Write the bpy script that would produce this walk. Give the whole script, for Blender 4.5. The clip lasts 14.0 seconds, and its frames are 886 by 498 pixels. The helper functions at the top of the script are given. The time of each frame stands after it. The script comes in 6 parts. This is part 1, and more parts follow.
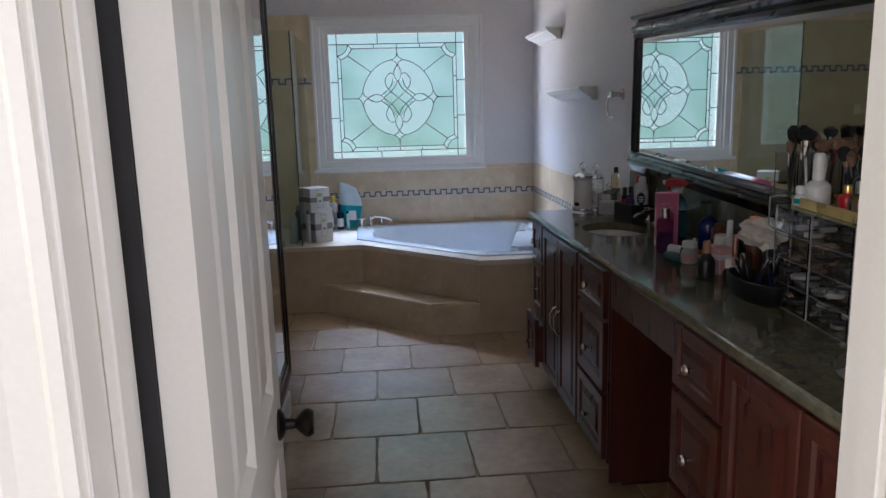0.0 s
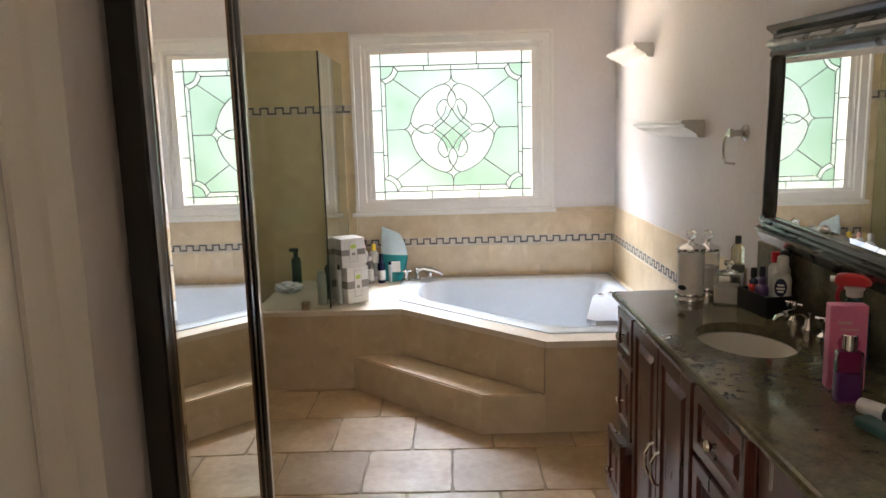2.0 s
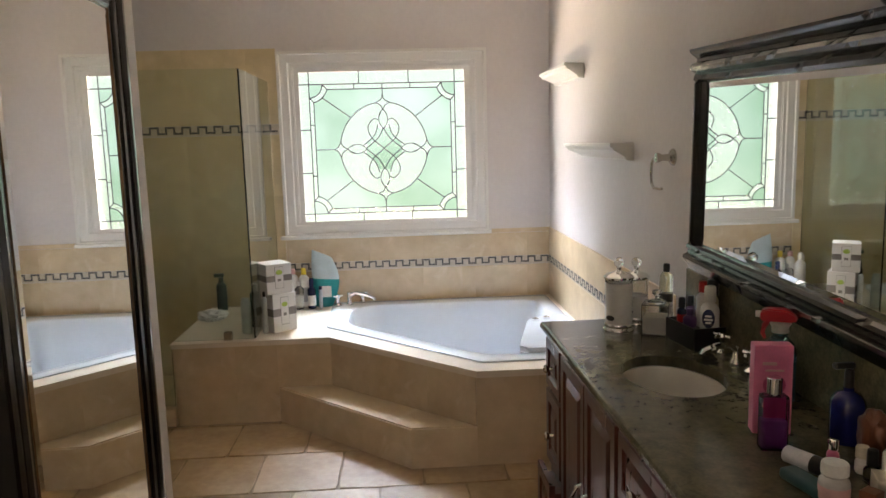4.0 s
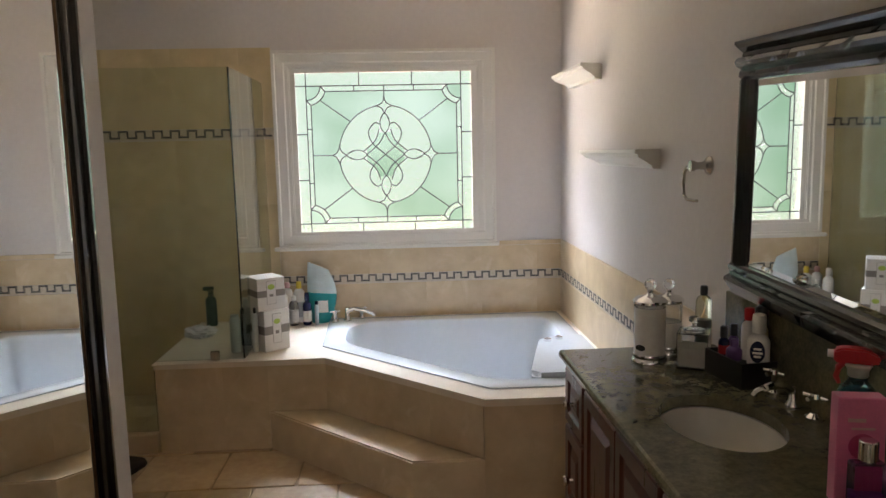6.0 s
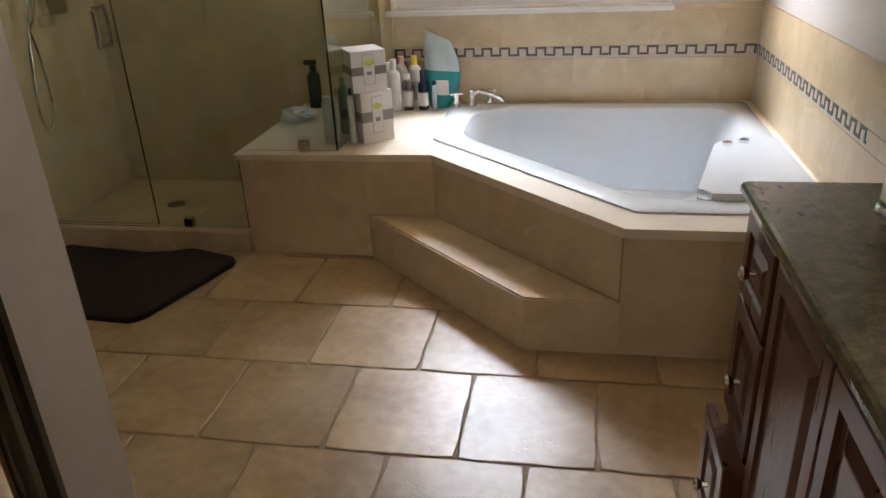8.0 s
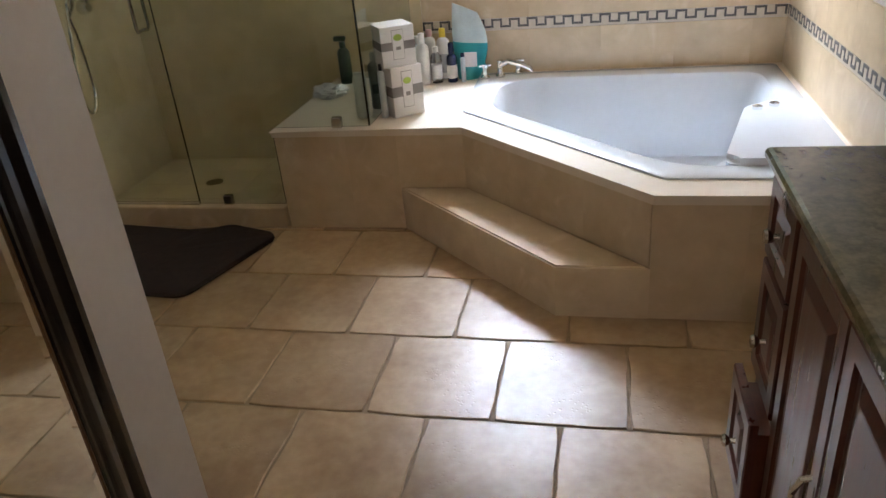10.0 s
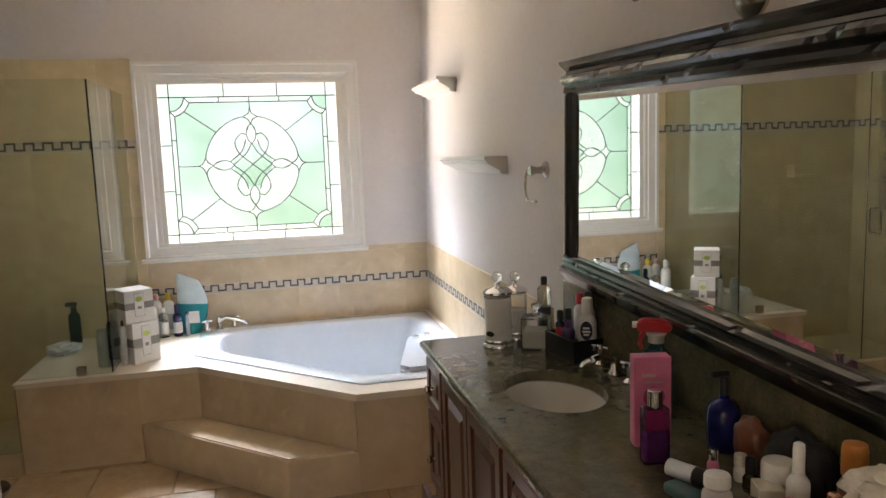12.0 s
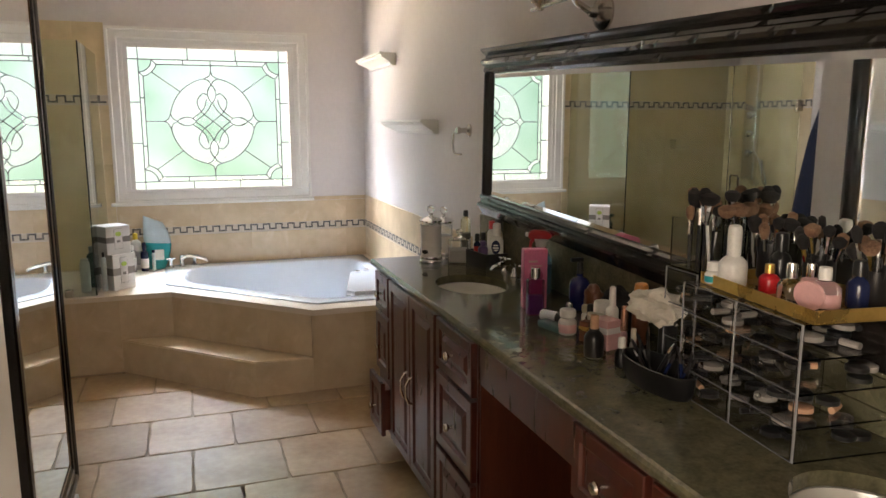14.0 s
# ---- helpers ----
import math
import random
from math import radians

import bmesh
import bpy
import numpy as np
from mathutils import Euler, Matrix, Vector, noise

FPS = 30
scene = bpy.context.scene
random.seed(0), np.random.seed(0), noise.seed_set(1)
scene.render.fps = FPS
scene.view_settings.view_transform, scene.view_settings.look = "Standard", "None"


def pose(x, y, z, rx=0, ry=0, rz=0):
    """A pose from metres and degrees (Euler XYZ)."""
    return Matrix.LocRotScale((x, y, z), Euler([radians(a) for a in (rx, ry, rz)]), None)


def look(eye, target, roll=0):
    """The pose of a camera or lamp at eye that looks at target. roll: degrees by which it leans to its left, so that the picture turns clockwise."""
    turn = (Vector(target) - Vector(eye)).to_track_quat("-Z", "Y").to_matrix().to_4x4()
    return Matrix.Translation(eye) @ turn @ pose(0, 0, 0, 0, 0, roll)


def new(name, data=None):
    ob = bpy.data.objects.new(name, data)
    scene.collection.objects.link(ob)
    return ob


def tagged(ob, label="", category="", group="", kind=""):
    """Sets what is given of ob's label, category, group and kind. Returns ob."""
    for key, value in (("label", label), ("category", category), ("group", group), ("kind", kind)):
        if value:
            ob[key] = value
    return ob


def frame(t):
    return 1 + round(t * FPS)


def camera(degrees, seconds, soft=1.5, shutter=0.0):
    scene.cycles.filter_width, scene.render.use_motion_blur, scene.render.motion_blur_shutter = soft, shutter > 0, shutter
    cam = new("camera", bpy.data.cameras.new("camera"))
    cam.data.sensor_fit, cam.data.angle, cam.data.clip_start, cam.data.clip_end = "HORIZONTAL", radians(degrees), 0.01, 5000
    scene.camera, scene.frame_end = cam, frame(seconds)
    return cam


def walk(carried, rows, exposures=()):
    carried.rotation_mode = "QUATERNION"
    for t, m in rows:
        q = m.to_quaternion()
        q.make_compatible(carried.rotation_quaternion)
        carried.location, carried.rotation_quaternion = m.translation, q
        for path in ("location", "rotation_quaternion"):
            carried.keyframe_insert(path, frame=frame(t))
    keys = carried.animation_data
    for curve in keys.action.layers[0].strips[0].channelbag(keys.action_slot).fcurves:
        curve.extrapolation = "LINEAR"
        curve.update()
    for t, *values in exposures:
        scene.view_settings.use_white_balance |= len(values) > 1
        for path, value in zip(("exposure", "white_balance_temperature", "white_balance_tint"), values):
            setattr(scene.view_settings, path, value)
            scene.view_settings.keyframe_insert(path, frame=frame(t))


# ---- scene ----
cam = camera(62.3, 14.0)
METRES, EYE, TILT, LEAN, TURN = 4.6, 1.49, 0.0, 0.0, -5.5
PATH = [
    (0, (0.252, 0.08, 1.417), (0.412, 2.038, 1.043), -1.6),
    (0.2, (0.296, 0.254, 1.431), (0.574, 2.196, 1.045), -1.9),
    (0.4, (0.312, 0.376, 1.465), (0.649, 2.309, 1.076), -1.6),
    (0.5, (0.332, 0.458, 1.469), (0.686, 2.387, 1.079), -1.8),
    (0.7, (0.335, 0.55, 1.455), (0.718, 2.476, 1.08), -1.9),
    (1, (0.345, 0.763, 1.493), (0.748, 2.69, 1.138), -2.5),
    (1.5, (0.377, 0.97, 1.509), (0.559, 2.937, 1.201), -3.6),
    (2, (0.409, 1.082, 1.515), (0.38, 3.056, 1.193), -1.6),
    (2.5, (0.427, 1.131, 1.503), (0.318, 3.096, 1.144), -0.4),
    (3, (0.478, 1.197, 1.498), (0.445, 3.163, 1.133), -0.8),
    (3.5, (0.517, 1.237, 1.536), (0.607, 3.21, 1.218), -1.4),
    (3.7, (0.513, 1.228, 1.547), (0.624, 3.202, 1.25), -1.6),
    (6, (0.516, 1.537, 1.537), (0.624, 3.516, 1.271), -1.2),
    (6.5, (0.633, 1.746, 1.543), (0.6, 3.725, 1.254), -2.1),
    (7, (0.696, 1.914, 1.531), (0.573, 3.873, 1.147), -2.3),
    (7.5, (0.688, 2.162, 1.476), (0.486, 4.061, 0.882), -2.2),
    (8, (0.686, 2.38, 1.396), (0.338, 4.165, 0.564), -2.8),
    (8.2, (0.686, 2.45, 1.363), (0.3, 4.179, 0.435), -2.5),
    (10.3, (0.695, 2.237, 1.46), (0.276, 3.98, 0.572), -5.9),
    (10.5, (0.648, 2.12, 1.484), (0.389, 3.944, 0.705), -4.3),
    (11, (0.653, 1.857, 1.523), (0.722, 3.77, 0.945), -2.2),
    (11.5, (0.647, 1.623, 1.478), (0.959, 3.519, 0.922), -2.4),
    (12, (0.541, 1.329, 1.54), (0.98, 3.263, 1.285), -2.0),
    (12.5, (0.447, 1.013, 1.549), (0.857, 2.958, 1.325), 1.0),
    (13, (0.404, 0.761, 1.542), (0.679, 2.739, 1.423), 0.4),
    (13.5, (0.343, 0.562, 1.524), (0.67, 2.519, 1.27), 0.9),
    (14, (0.241, 0.558, 1.497), (0.883, 2.422, 1.163), -0.0),
]
EXPO = [(0.0, -0.72, 5050, 10), (0.4, -0.28, 5300, 10), (1.0, 0.05, 6300, 10), (1.5, 0.28, 6450, 10), (3.0, 0.22, 6600, 10), (3.7, 0.12, 6500, 10), (6.0, -0.24, 6500, 10), (6.5, -0.25, 6500, 10), (7.5, -0.12, 6600, 10), (8.2, -0.1, 6900, 10), (10.3, 0.18, 6300, 10), (11.5, 0.33, 6400, 10), (12.5, 0.14, 6500, 10), (14.0, 0.24, 6450, 10)]
walk(cam, [(t, look(eye, target, roll)) for t, eye, target, roll in PATH], EXPO)

# ---- world and lights ----
world = bpy.data.worlds.new("sky")
scene.world = world
world.use_nodes = True
wn = world.node_tree.nodes
sky = wn.new("ShaderNodeTexSky")
sky.sky_type, sky.sun_disc = "NISHITA", False
sky.sun_elevation, sky.sun_rotation = radians(48), radians(200)
world.node_tree.links.new(sky.outputs[0], wn["Background"].inputs[0])
wn["Background"].inputs[1].default_value = 0.1


def area_lamp(name, eye, target, sx, sy, watts, colour):
    data = bpy.data.lights.new(name, "AREA")
    data.shape, data.size, data.size_y, data.energy, data.color = "RECTANGLE", sx, sy, watts, colour
    ob = new(name, data)
    ob.matrix_world = look(eye, target)
    return ob


# daylight around the window: sky above, garden to either side, sunlit ground throwing warm light up
area_lamp("sky_lamp", (-0.22, 7.4, 3.4), (0.35, 5.6, 1.0), 1.1, 0.9, 465, (0.84, 0.93, 1.13))
area_lamp("ground_lamp", (0.1, 7.4, 0.15), (0.9, 6.0, 2.1), 2.6, 1.0, 330, (1.0, 0.76, 0.54))
area_lamp("garden_lamp_west", (-2.3, 7.3, 1.7), (0.9, 5.9, 1.3), 1.6, 2.0, 320, (1.0, 0.92, 0.94))
area_lamp("garden_lamp_east", (3.3, 7.3, 1.7), (-0.2, 5.9, 1.2), 1.6, 2.0, 190, (0.97, 0.93, 1.0))
# assumed bedroom daylight: unseen lamps added to lift the near vanity and floor
area_lamp("bedroom_fill_lamp", (-1.98, -1.2, 1.6), (1.0, 0.2, 1.2), 1.6, 1.4, 125, (1.0, 0.83, 0.65))
area_lamp("bedroom_fill_lamp_east", (2.53, -1.2, 1.6), (-1.0, -0.2, 1.3), 1.6, 1.4, 75, (1.0, 0.88, 0.78))
area_lamp("bedroom_fill_lamp_south", (0.3, -2.98, 1.6), (0.45, 0.8, 1.1), 1.9, 1.4, 24, (1.0, 0.88, 0.80))




# ---- materials ----
def nodes_of(m):
    m.use_nodes = True
    return m.node_tree.nodes, m.node_tree.links, m.node_tree.nodes["Principled BSDF"]


def surface(name, low, high, rough=0.5, metal=0.0, scale=8.0, fine=90.0, bump=0.1, vary=0.0, spec=0.5, coat=0.0, rvary=0.1, detail=6.0, stretch=(1, 1, 1), bump_dist=0.002, pits=False, clouds=None):
    """Two-scale procedural surface: broad mottling between two colours, fine grain in relief and gloss."""
    m = bpy.data.materials.new(name)
    n, l, p = nodes_of(m)
    tc = n.new("ShaderNodeTexCoord")
    mp = n.new("ShaderNodeMapping")
    mp.inputs["Scale"].default_value = stretch
    l.new(tc.outputs["Object"], mp.inputs[0])
    src = mp.outputs[0]
    info = n.new("ShaderNodeObjectInfo")
    if vary > 0:
        add = n.new("ShaderNodeVectorMath")
        add.operation = "MULTIPLY_ADD"
        comb = n.new("ShaderNodeCombineXYZ")
        for k in range(3):
            l.new(info.outputs["Random"], comb.inputs[k])
        add.inputs[1].default_value = (37, 53, 71)
        l.new(comb.outputs[0], add.inputs[0])
        l.new(src, add.inputs[2])
        src = add.outputs[0]
    a = n.new("ShaderNodeTexNoise")
    a.inputs["Scale"].default_value, a.inputs["Detail"].default_value = scale, detail
    b = n.new("ShaderNodeTexNoise")
    b.inputs["Scale"].default_value, b.inputs["Detail"].default_value = fine, 3
    l.new(src, a.inputs[0]), l.new(src, b.inputs[0])
    mix = n.new("ShaderNodeMath")
    mix.operation = "MULTIPLY_ADD"
    mix.inputs[1].default_value = 0.35
    l.new(b.outputs[0], mix.inputs[0])
    sc = n.new("ShaderNodeMath")
    sc.operation = "MULTIPLY_ADD"
    sc.inputs[1].default_value, sc.inputs[2].default_value = 0.65, 0.0
    l.new(a.outputs[0], sc.inputs[0]), l.new(sc.outputs[0], mix.inputs[2])
    ramp = n.new("ShaderNodeValToRGB")
    ramp.color_ramp.elements[0].position, ramp.color_ramp.elements[1].position = 0.34, 0.66
    ramp.color_ramp.elements[0].color, ramp.color_ramp.elements[1].color = (*low, 1), (*high, 1)
    l.new(mix.outputs[0], ramp.inputs[0])
    col = ramp.outputs[0]
    if clouds:
        # broad drifting veils of a second colour
        c, cr, cm = n.new("ShaderNodeTexNoise"), n.new("ShaderNodeValToRGB"), n.new("ShaderNodeMix")
        c.inputs["Scale"].default_value, c.inputs["Detail"].default_value, c.inputs["Distortion"].default_value = clouds[1], 8, 1.6
        cr.color_ramp.elements[0].position, cr.color_ramp.elements[1].position = clouds[2], clouds[3]
        cm.data_type = "RGBA"
        cm.inputs[7].default_value = (*clouds[0], 1)
        l.new(src, c.inputs[0]), l.new(c.outputs[0], cr.inputs[0]), l.new(cr.outputs[0], cm.inputs[0]), l.new(col, cm.inputs[6])
        col = cm.outputs[2]
    if vary > 0:
        hs = n.new("ShaderNodeHueSaturation")
        mr = n.new("ShaderNodeMapRange")
        mr.inputs[3].default_value, mr.inputs[4].default_value = 1 - vary, 1 + vary
        l.new(info.outputs["Random"], mr.inputs[0]), l.new(mr.outputs[0], hs.inputs["Value"]), l.new(col, hs.inputs["Color"])
        col = hs.outputs[0]
    l.new(col, p.inputs["Base Color"])
    rr = n.new("ShaderNodeMapRange")
    rr.inputs[3].default_value, rr.inputs[4].default_value = max(0.02, rough - rvary), min(1, rough + rvary)
    l.new(a.outputs[0], rr.inputs[0]), l.new(rr.outputs[0], p.inputs["Roughness"])
    p.inputs["Metallic"].default_value = metal
    p.inputs["Specular IOR Level"].default_value = spec
    p.inputs["Coat Weight"].default_value = coat
    p.inputs["Coat Roughness"].default_value = 0.12
    if bump > 0:
        bp = n.new("ShaderNodeBump")
        bp.inputs["Strength"].default_value, bp.inputs["Distance"].default_value = bump, bump_dist
        height = mix.outputs[0]
        if pits:
            # scattered small pits of tumbled stone, filled in places
            v, vr, gate, gr, sub = n.new("ShaderNodeTexVoronoi"), n.new("ShaderNodeMapRange"), n.new("ShaderNodeTexNoise"), n.new("ShaderNodeMapRange"), n.new("ShaderNodeMath")
            v.inputs["Scale"].default_value, gate.inputs["Scale"].default_value = 70, 7
            vr.inputs[1].default_value, vr.inputs[2].default_value, vr.inputs[3].default_value, vr.inputs[4].default_value = 0.10, 0.34, 1.6, 0.0
            gr.inputs[1].default_value, gr.inputs[2].default_value = 0.54, 0.66
            both = n.new("ShaderNodeMath")
            both.operation, sub.operation = "MULTIPLY", "SUBTRACT"
            l.new(src, v.inputs["Vector"]), l.new(src, gate.inputs[0]), l.new(v.outputs["Distance"], vr.inputs[0]), l.new(gate.outputs[0], gr.inputs[0])
            l.new(vr.outputs[0], both.inputs[0]), l.new(gr.outputs[0], both.inputs[1]), l.new(height, sub.inputs[0]), l.new(both.outputs[0], sub.inputs[1])
            height = sub.outputs[0]
        l.new(height, bp.inputs["Height"]), l.new(bp.outputs[0], p.inputs["Normal"])
    return m


def clear(name, tint=(1, 1, 1), rough=0.0, ior=1.45, bump=0.0, scale=60.0, bump_dist=0.003, through_part=1.0):
    m = bpy.data.materials.new(name)
    n, l, p = nodes_of(m)
    p.inputs["Base Color"].default_value = (*tint, 1)
    p.inputs["Roughness"].default_value, p.inputs["IOR"].default_value, p.inputs["Transmission Weight"].default_value = rough, ior, through_part
    if bump > 0:
        a = n.new("ShaderNodeTexNoise")
        a.inputs["Scale"].default_value, a.inputs["Detail"].default_value = scale, 4
        tc = n.new("ShaderNodeTexCoord")
        mp = n.new("ShaderNodeMapping")
        mp.inputs["Scale"].default_value = (1, 12, 1)
        l.new(tc.outputs["Object"], mp.inputs[0]), l.new(mp.outputs[0], a.inputs[0])
        bp = n.new("ShaderNodeBump")
        bp.inputs["Strength"].default_value, bp.inputs["Distance"].default_value = bump, bump_dist
        l.new(a.outputs[0], bp.inputs["Height"]), l.new(bp.outputs[0], p.inputs["Normal"])
    return m


def plain(name, colour, rough=0.45, metal=0.0, coat=0.0):
    lo = tuple(c * 0.88 for c in colour)
    hi = tuple(min(1, c * 1.1) for c in colour)
    return surface(name, lo, hi, rough, metal, scale=14, fine=160, bump=0.04, coat=coat, rvary=0.06)


WALL = surface("wall_paint", (0.62, 0.58, 0.56), (0.68, 0.64, 0.615), 0.75, scale=2.2, fine=36, bump=0.55, bump_dist=0.006)
CEIL = surface("ceiling_paint", (0.80, 0.785, 0.75), (0.86, 0.845, 0.81), 0.85, scale=3, fine=70, bump=0.3, bump_dist=0.004)
TRIM = surface("white_trim_paint", (0.70, 0.68, 0.63), (0.76, 0.74, 0.69), 0.38, scale=3, fine=120, bump=0.06)
DOORP = surface("door_paint", (0.72, 0.68, 0.60), (0.78, 0.74, 0.66), 0.36, scale=3, fine=160, bump=0.12)
TRAV = surface("travertine_floor", (0.33, 0.205, 0.098), (0.53, 0.385, 0.220), 0.33, scale=4.0, fine=26, bump=0.30, vary=0.13, rvary=0.10, spec=1.0, detail=7.0, coat=0.95, pits=True)
TRAV.node_tree.nodes["Principled BSDF"].inputs["Coat Roughness"].default_value = 0.27
GROUT = surface("floor_grout", (0.25, 0.185, 0.115), (0.36, 0.275, 0.18), 0.85, scale=20, fine=200, bump=0.5)
TILE = surface("cream_wall_tile", (0.52, 0.392, 0.238), (0.67, 0.535, 0.355), 0.32, scale=3.4, fine=13, bump=0.04, vary=0.012, rvary=0.08, clouds=((0.78, 0.66, 0.50), 5.0, 0.56, 0.95))
DECKT = surface("cream_deck_stone", (0.68, 0.59, 0.47), (0.80, 0.71, 0.59), 0.36, scale=3.4, fine=13, bump=0.04, rvary=0.06)
SHTILE = surface("shower_tile", (0.55, 0.44, 0.25), (0.72, 0.59, 0.36), 0.34, scale=3.0, fine=11, bump=0.04, vary=0.012, rvary=0.08, clouds=((0.78, 0.66, 0.42), 4.0, 0.56, 0.92))
TGROUT = surface("wall_tile_grout", (0.50, 0.38, 0.25), (0.58, 0.45, 0.31), 0.8, scale=20, fine=200, bump=0.3)
KEYD = surface("dark_mosaic", (0.048, 0.043, 0.044), (0.10, 0.092, 0.092), 0.35, scale=40, fine=200, bump=0.1)
KEYL = surface("pale_mosaic", (0.52, 0.44, 0.34), (0.62, 0.54, 0.43), 0.4, scale=40, fine=200, bump=0.1)
ACRYL = surface("white_acrylic", (0.60, 0.63, 0.66), (0.64, 0.67, 0.70), 0.16, scale=2, fine=30, bump=0.0, rvary=0.04, coat=0.3)
CHERRY = surface("cherry_wood", (0.046, 0.011, 0.008), (0.100, 0.024, 0.014), 0.30, scale=7, fine=60, bump=0.12, stretch=(6, 6, 0.7), coat=0.12, vary=0.10, spec=0.45)
CHERRYR = surface("cherry_side_panel", (0.075, 0.018, 0.009), (0.125, 0.032, 0.014), 0.38, scale=7, fine=60, bump=0.1, stretch=(6, 6, 0.7), coat=0.2)
GRANITE = surface("green_granite", (0.080, 0.074, 0.043), (0.150, 0.140, 0.084), 0.10, scale=30, fine=120, bump=0.0, rvary=0.02, spec=0.6, detail=9, clouds=((0.050, 0.044, 0.027), 20.0, 0.52, 0.95))
BLACKW = surface("black_stained_wood", (0.010, 0.008, 0.007), (0.017, 0.014, 0.012), 0.20, scale=6, fine=60, bump=0.03, stretch=(1, 1, 1), coat=0.3)
GILT = surface("worn_bronze_edge", (0.09, 0.045, 0.018), (0.20, 0.11, 0.045), 0.4, metal=0.6, scale=20, fine=150, bump=0.1)
CHROME = surface("chrome", (0.74, 0.74, 0.74), (0.82, 0.82, 0.82), 0.07, metal=1, scale=6, fine=60, bump=0.0, rvary=0.03)
NICKEL = surface("brushed_nickel", (0.46, 0.43, 0.38), (0.58, 0.55, 0.50), 0.21, metal=1, scale=10, fine=200, bump=0.05)
BRONZE = surface("dark_bronze", (0.018, 0.014, 0.012), (0.04, 0.032, 0.027), 0.3, metal=0.7, scale=20, fine=120, bump=0.1)
PORC = surface("white_porcelain", (0.74, 0.72, 0.66), (0.80, 0.78, 0.72), 0.13, scale=3, fine=30, bump=0.0, rvary=0.03, coat=0.3)
LEAD = surface("lead_came", (0.010, 0.012, 0.012), (0.022, 0.025, 0.025), 0.7, metal=0.0, scale=30, fine=200, bump=0.1)
MATF = surface("dark_brown_pile", (0.014, 0.008, 0.006), (0.034, 0.021, 0.016), 0.95, scale=30, fine=260, bump=0.9, bump_dist=0.006)
# near-black colour that paints the shade in the door's hinge gap
GAPSHADE = surface("hinge_gap_shade", (0.012, 0.011, 0.011), (0.022, 0.02, 0.02), 0.7, scale=20, fine=150, bump=0.1)
CARPET = surface("bedroom_carpet", (0.34, 0.29, 0.23), (0.44, 0.38, 0.31), 0.95, scale=20, fine=220, bump=0.8, bump_dist=0.005)
MIRROR = bpy.data.materials.new("silvered_mirror")
_n, _l, _p = nodes_of(MIRROR)
_p.inputs["Base Color"].default_value, _p.inputs["Metallic"].default_value, _p.inputs["Roughness"].default_value = (0.86, 0.88, 0.86, 1), 1, 0.015
SHGLASS = clear("shower_glass", (0.86, 0.93, 0.88), 0.0, 1.45)
CLEARG = clear("clear_glass", (0.95, 0.96, 0.95), 0.02, 1.45)
ACRYG = clear("clear_acrylic", (0.93, 0.935, 0.945), 0.015, 1.25)
PANEG = clear("green_art_glass", (0.69, 0.82, 0.74), 0.12, 1.35, bump=0.2, scale=16)
PANEC = clear("clear_hammered_glass", (0.90, 0.96, 0.92), 0.03, 1.45, bump=1.0, scale=42, bump_dist=0.012)


# ---- builders ----
def hull(bm, x0, x1, y0, y1, z0, z1, bevel=0.0, seg=1):
    """A block with rounded edges."""
    r = bmesh.ops.create_cube(bm, size=1, matrix=Matrix.LocRotScale(((x0 + x1) / 2, (y0 + y1) / 2, (z0 + z1) / 2), None, (x1 - x0, y1 - y0, z1 - z0)))
    if bevel > 0:
        es = list({e for v in r["verts"] for e in v.link_edges})
        bmesh.ops.bevel(bm, geom=es, offset=bevel, segments=seg, affect="EDGES", profile=0.5)


def prism(bm, pts, z0, z1):
    """An upright prism over a plan outline."""
    lo = [bm.verts.new((x, y, z0)) for x, y in pts]
    hi = [bm.verts.new((x, y, z1)) for x, y in pts]
    n = len(pts)
    bm.faces.new(list(reversed(lo))), bm.faces.new(hi)
    for k in range(n):
        bm.faces.new((lo[k], lo[(k + 1) % n], hi[(k + 1) % n], hi[k]))


def lathe(bm, prof, at=(0, 0, 0), seg=20, m=None):
    """A turned body; prof lists radius and height."""
    m = m or Matrix.Identity(4)
    rings = []
    for r, z in prof:
        if r < 1e-5:
            rings.append([bm.verts.new(m @ Vector((at[0], at[1], at[2] + z)))])
        else:
            rings.append([bm.verts.new(m @ Vector((at[0] + r * math.cos(2 * math.pi * k / seg), at[1] + r * math.sin(2 * math.pi * k / seg), at[2] + z))) for k in range(seg)])
    for a, b in zip(rings, rings[1:]):
        for k in range(seg):
            q = [a[k % len(a)], a[(k + 1) % len(a)], b[(k + 1) % len(b)], b[k % len(b)]]
            u = []
            for v in q:
                if v not in u:
                    u.append(v)
            if len(u) > 2:
                bm.faces.new(u)
    for r in (rings[0], rings[-1]):
        if len(r) > 2:
            bm.faces.new(r)


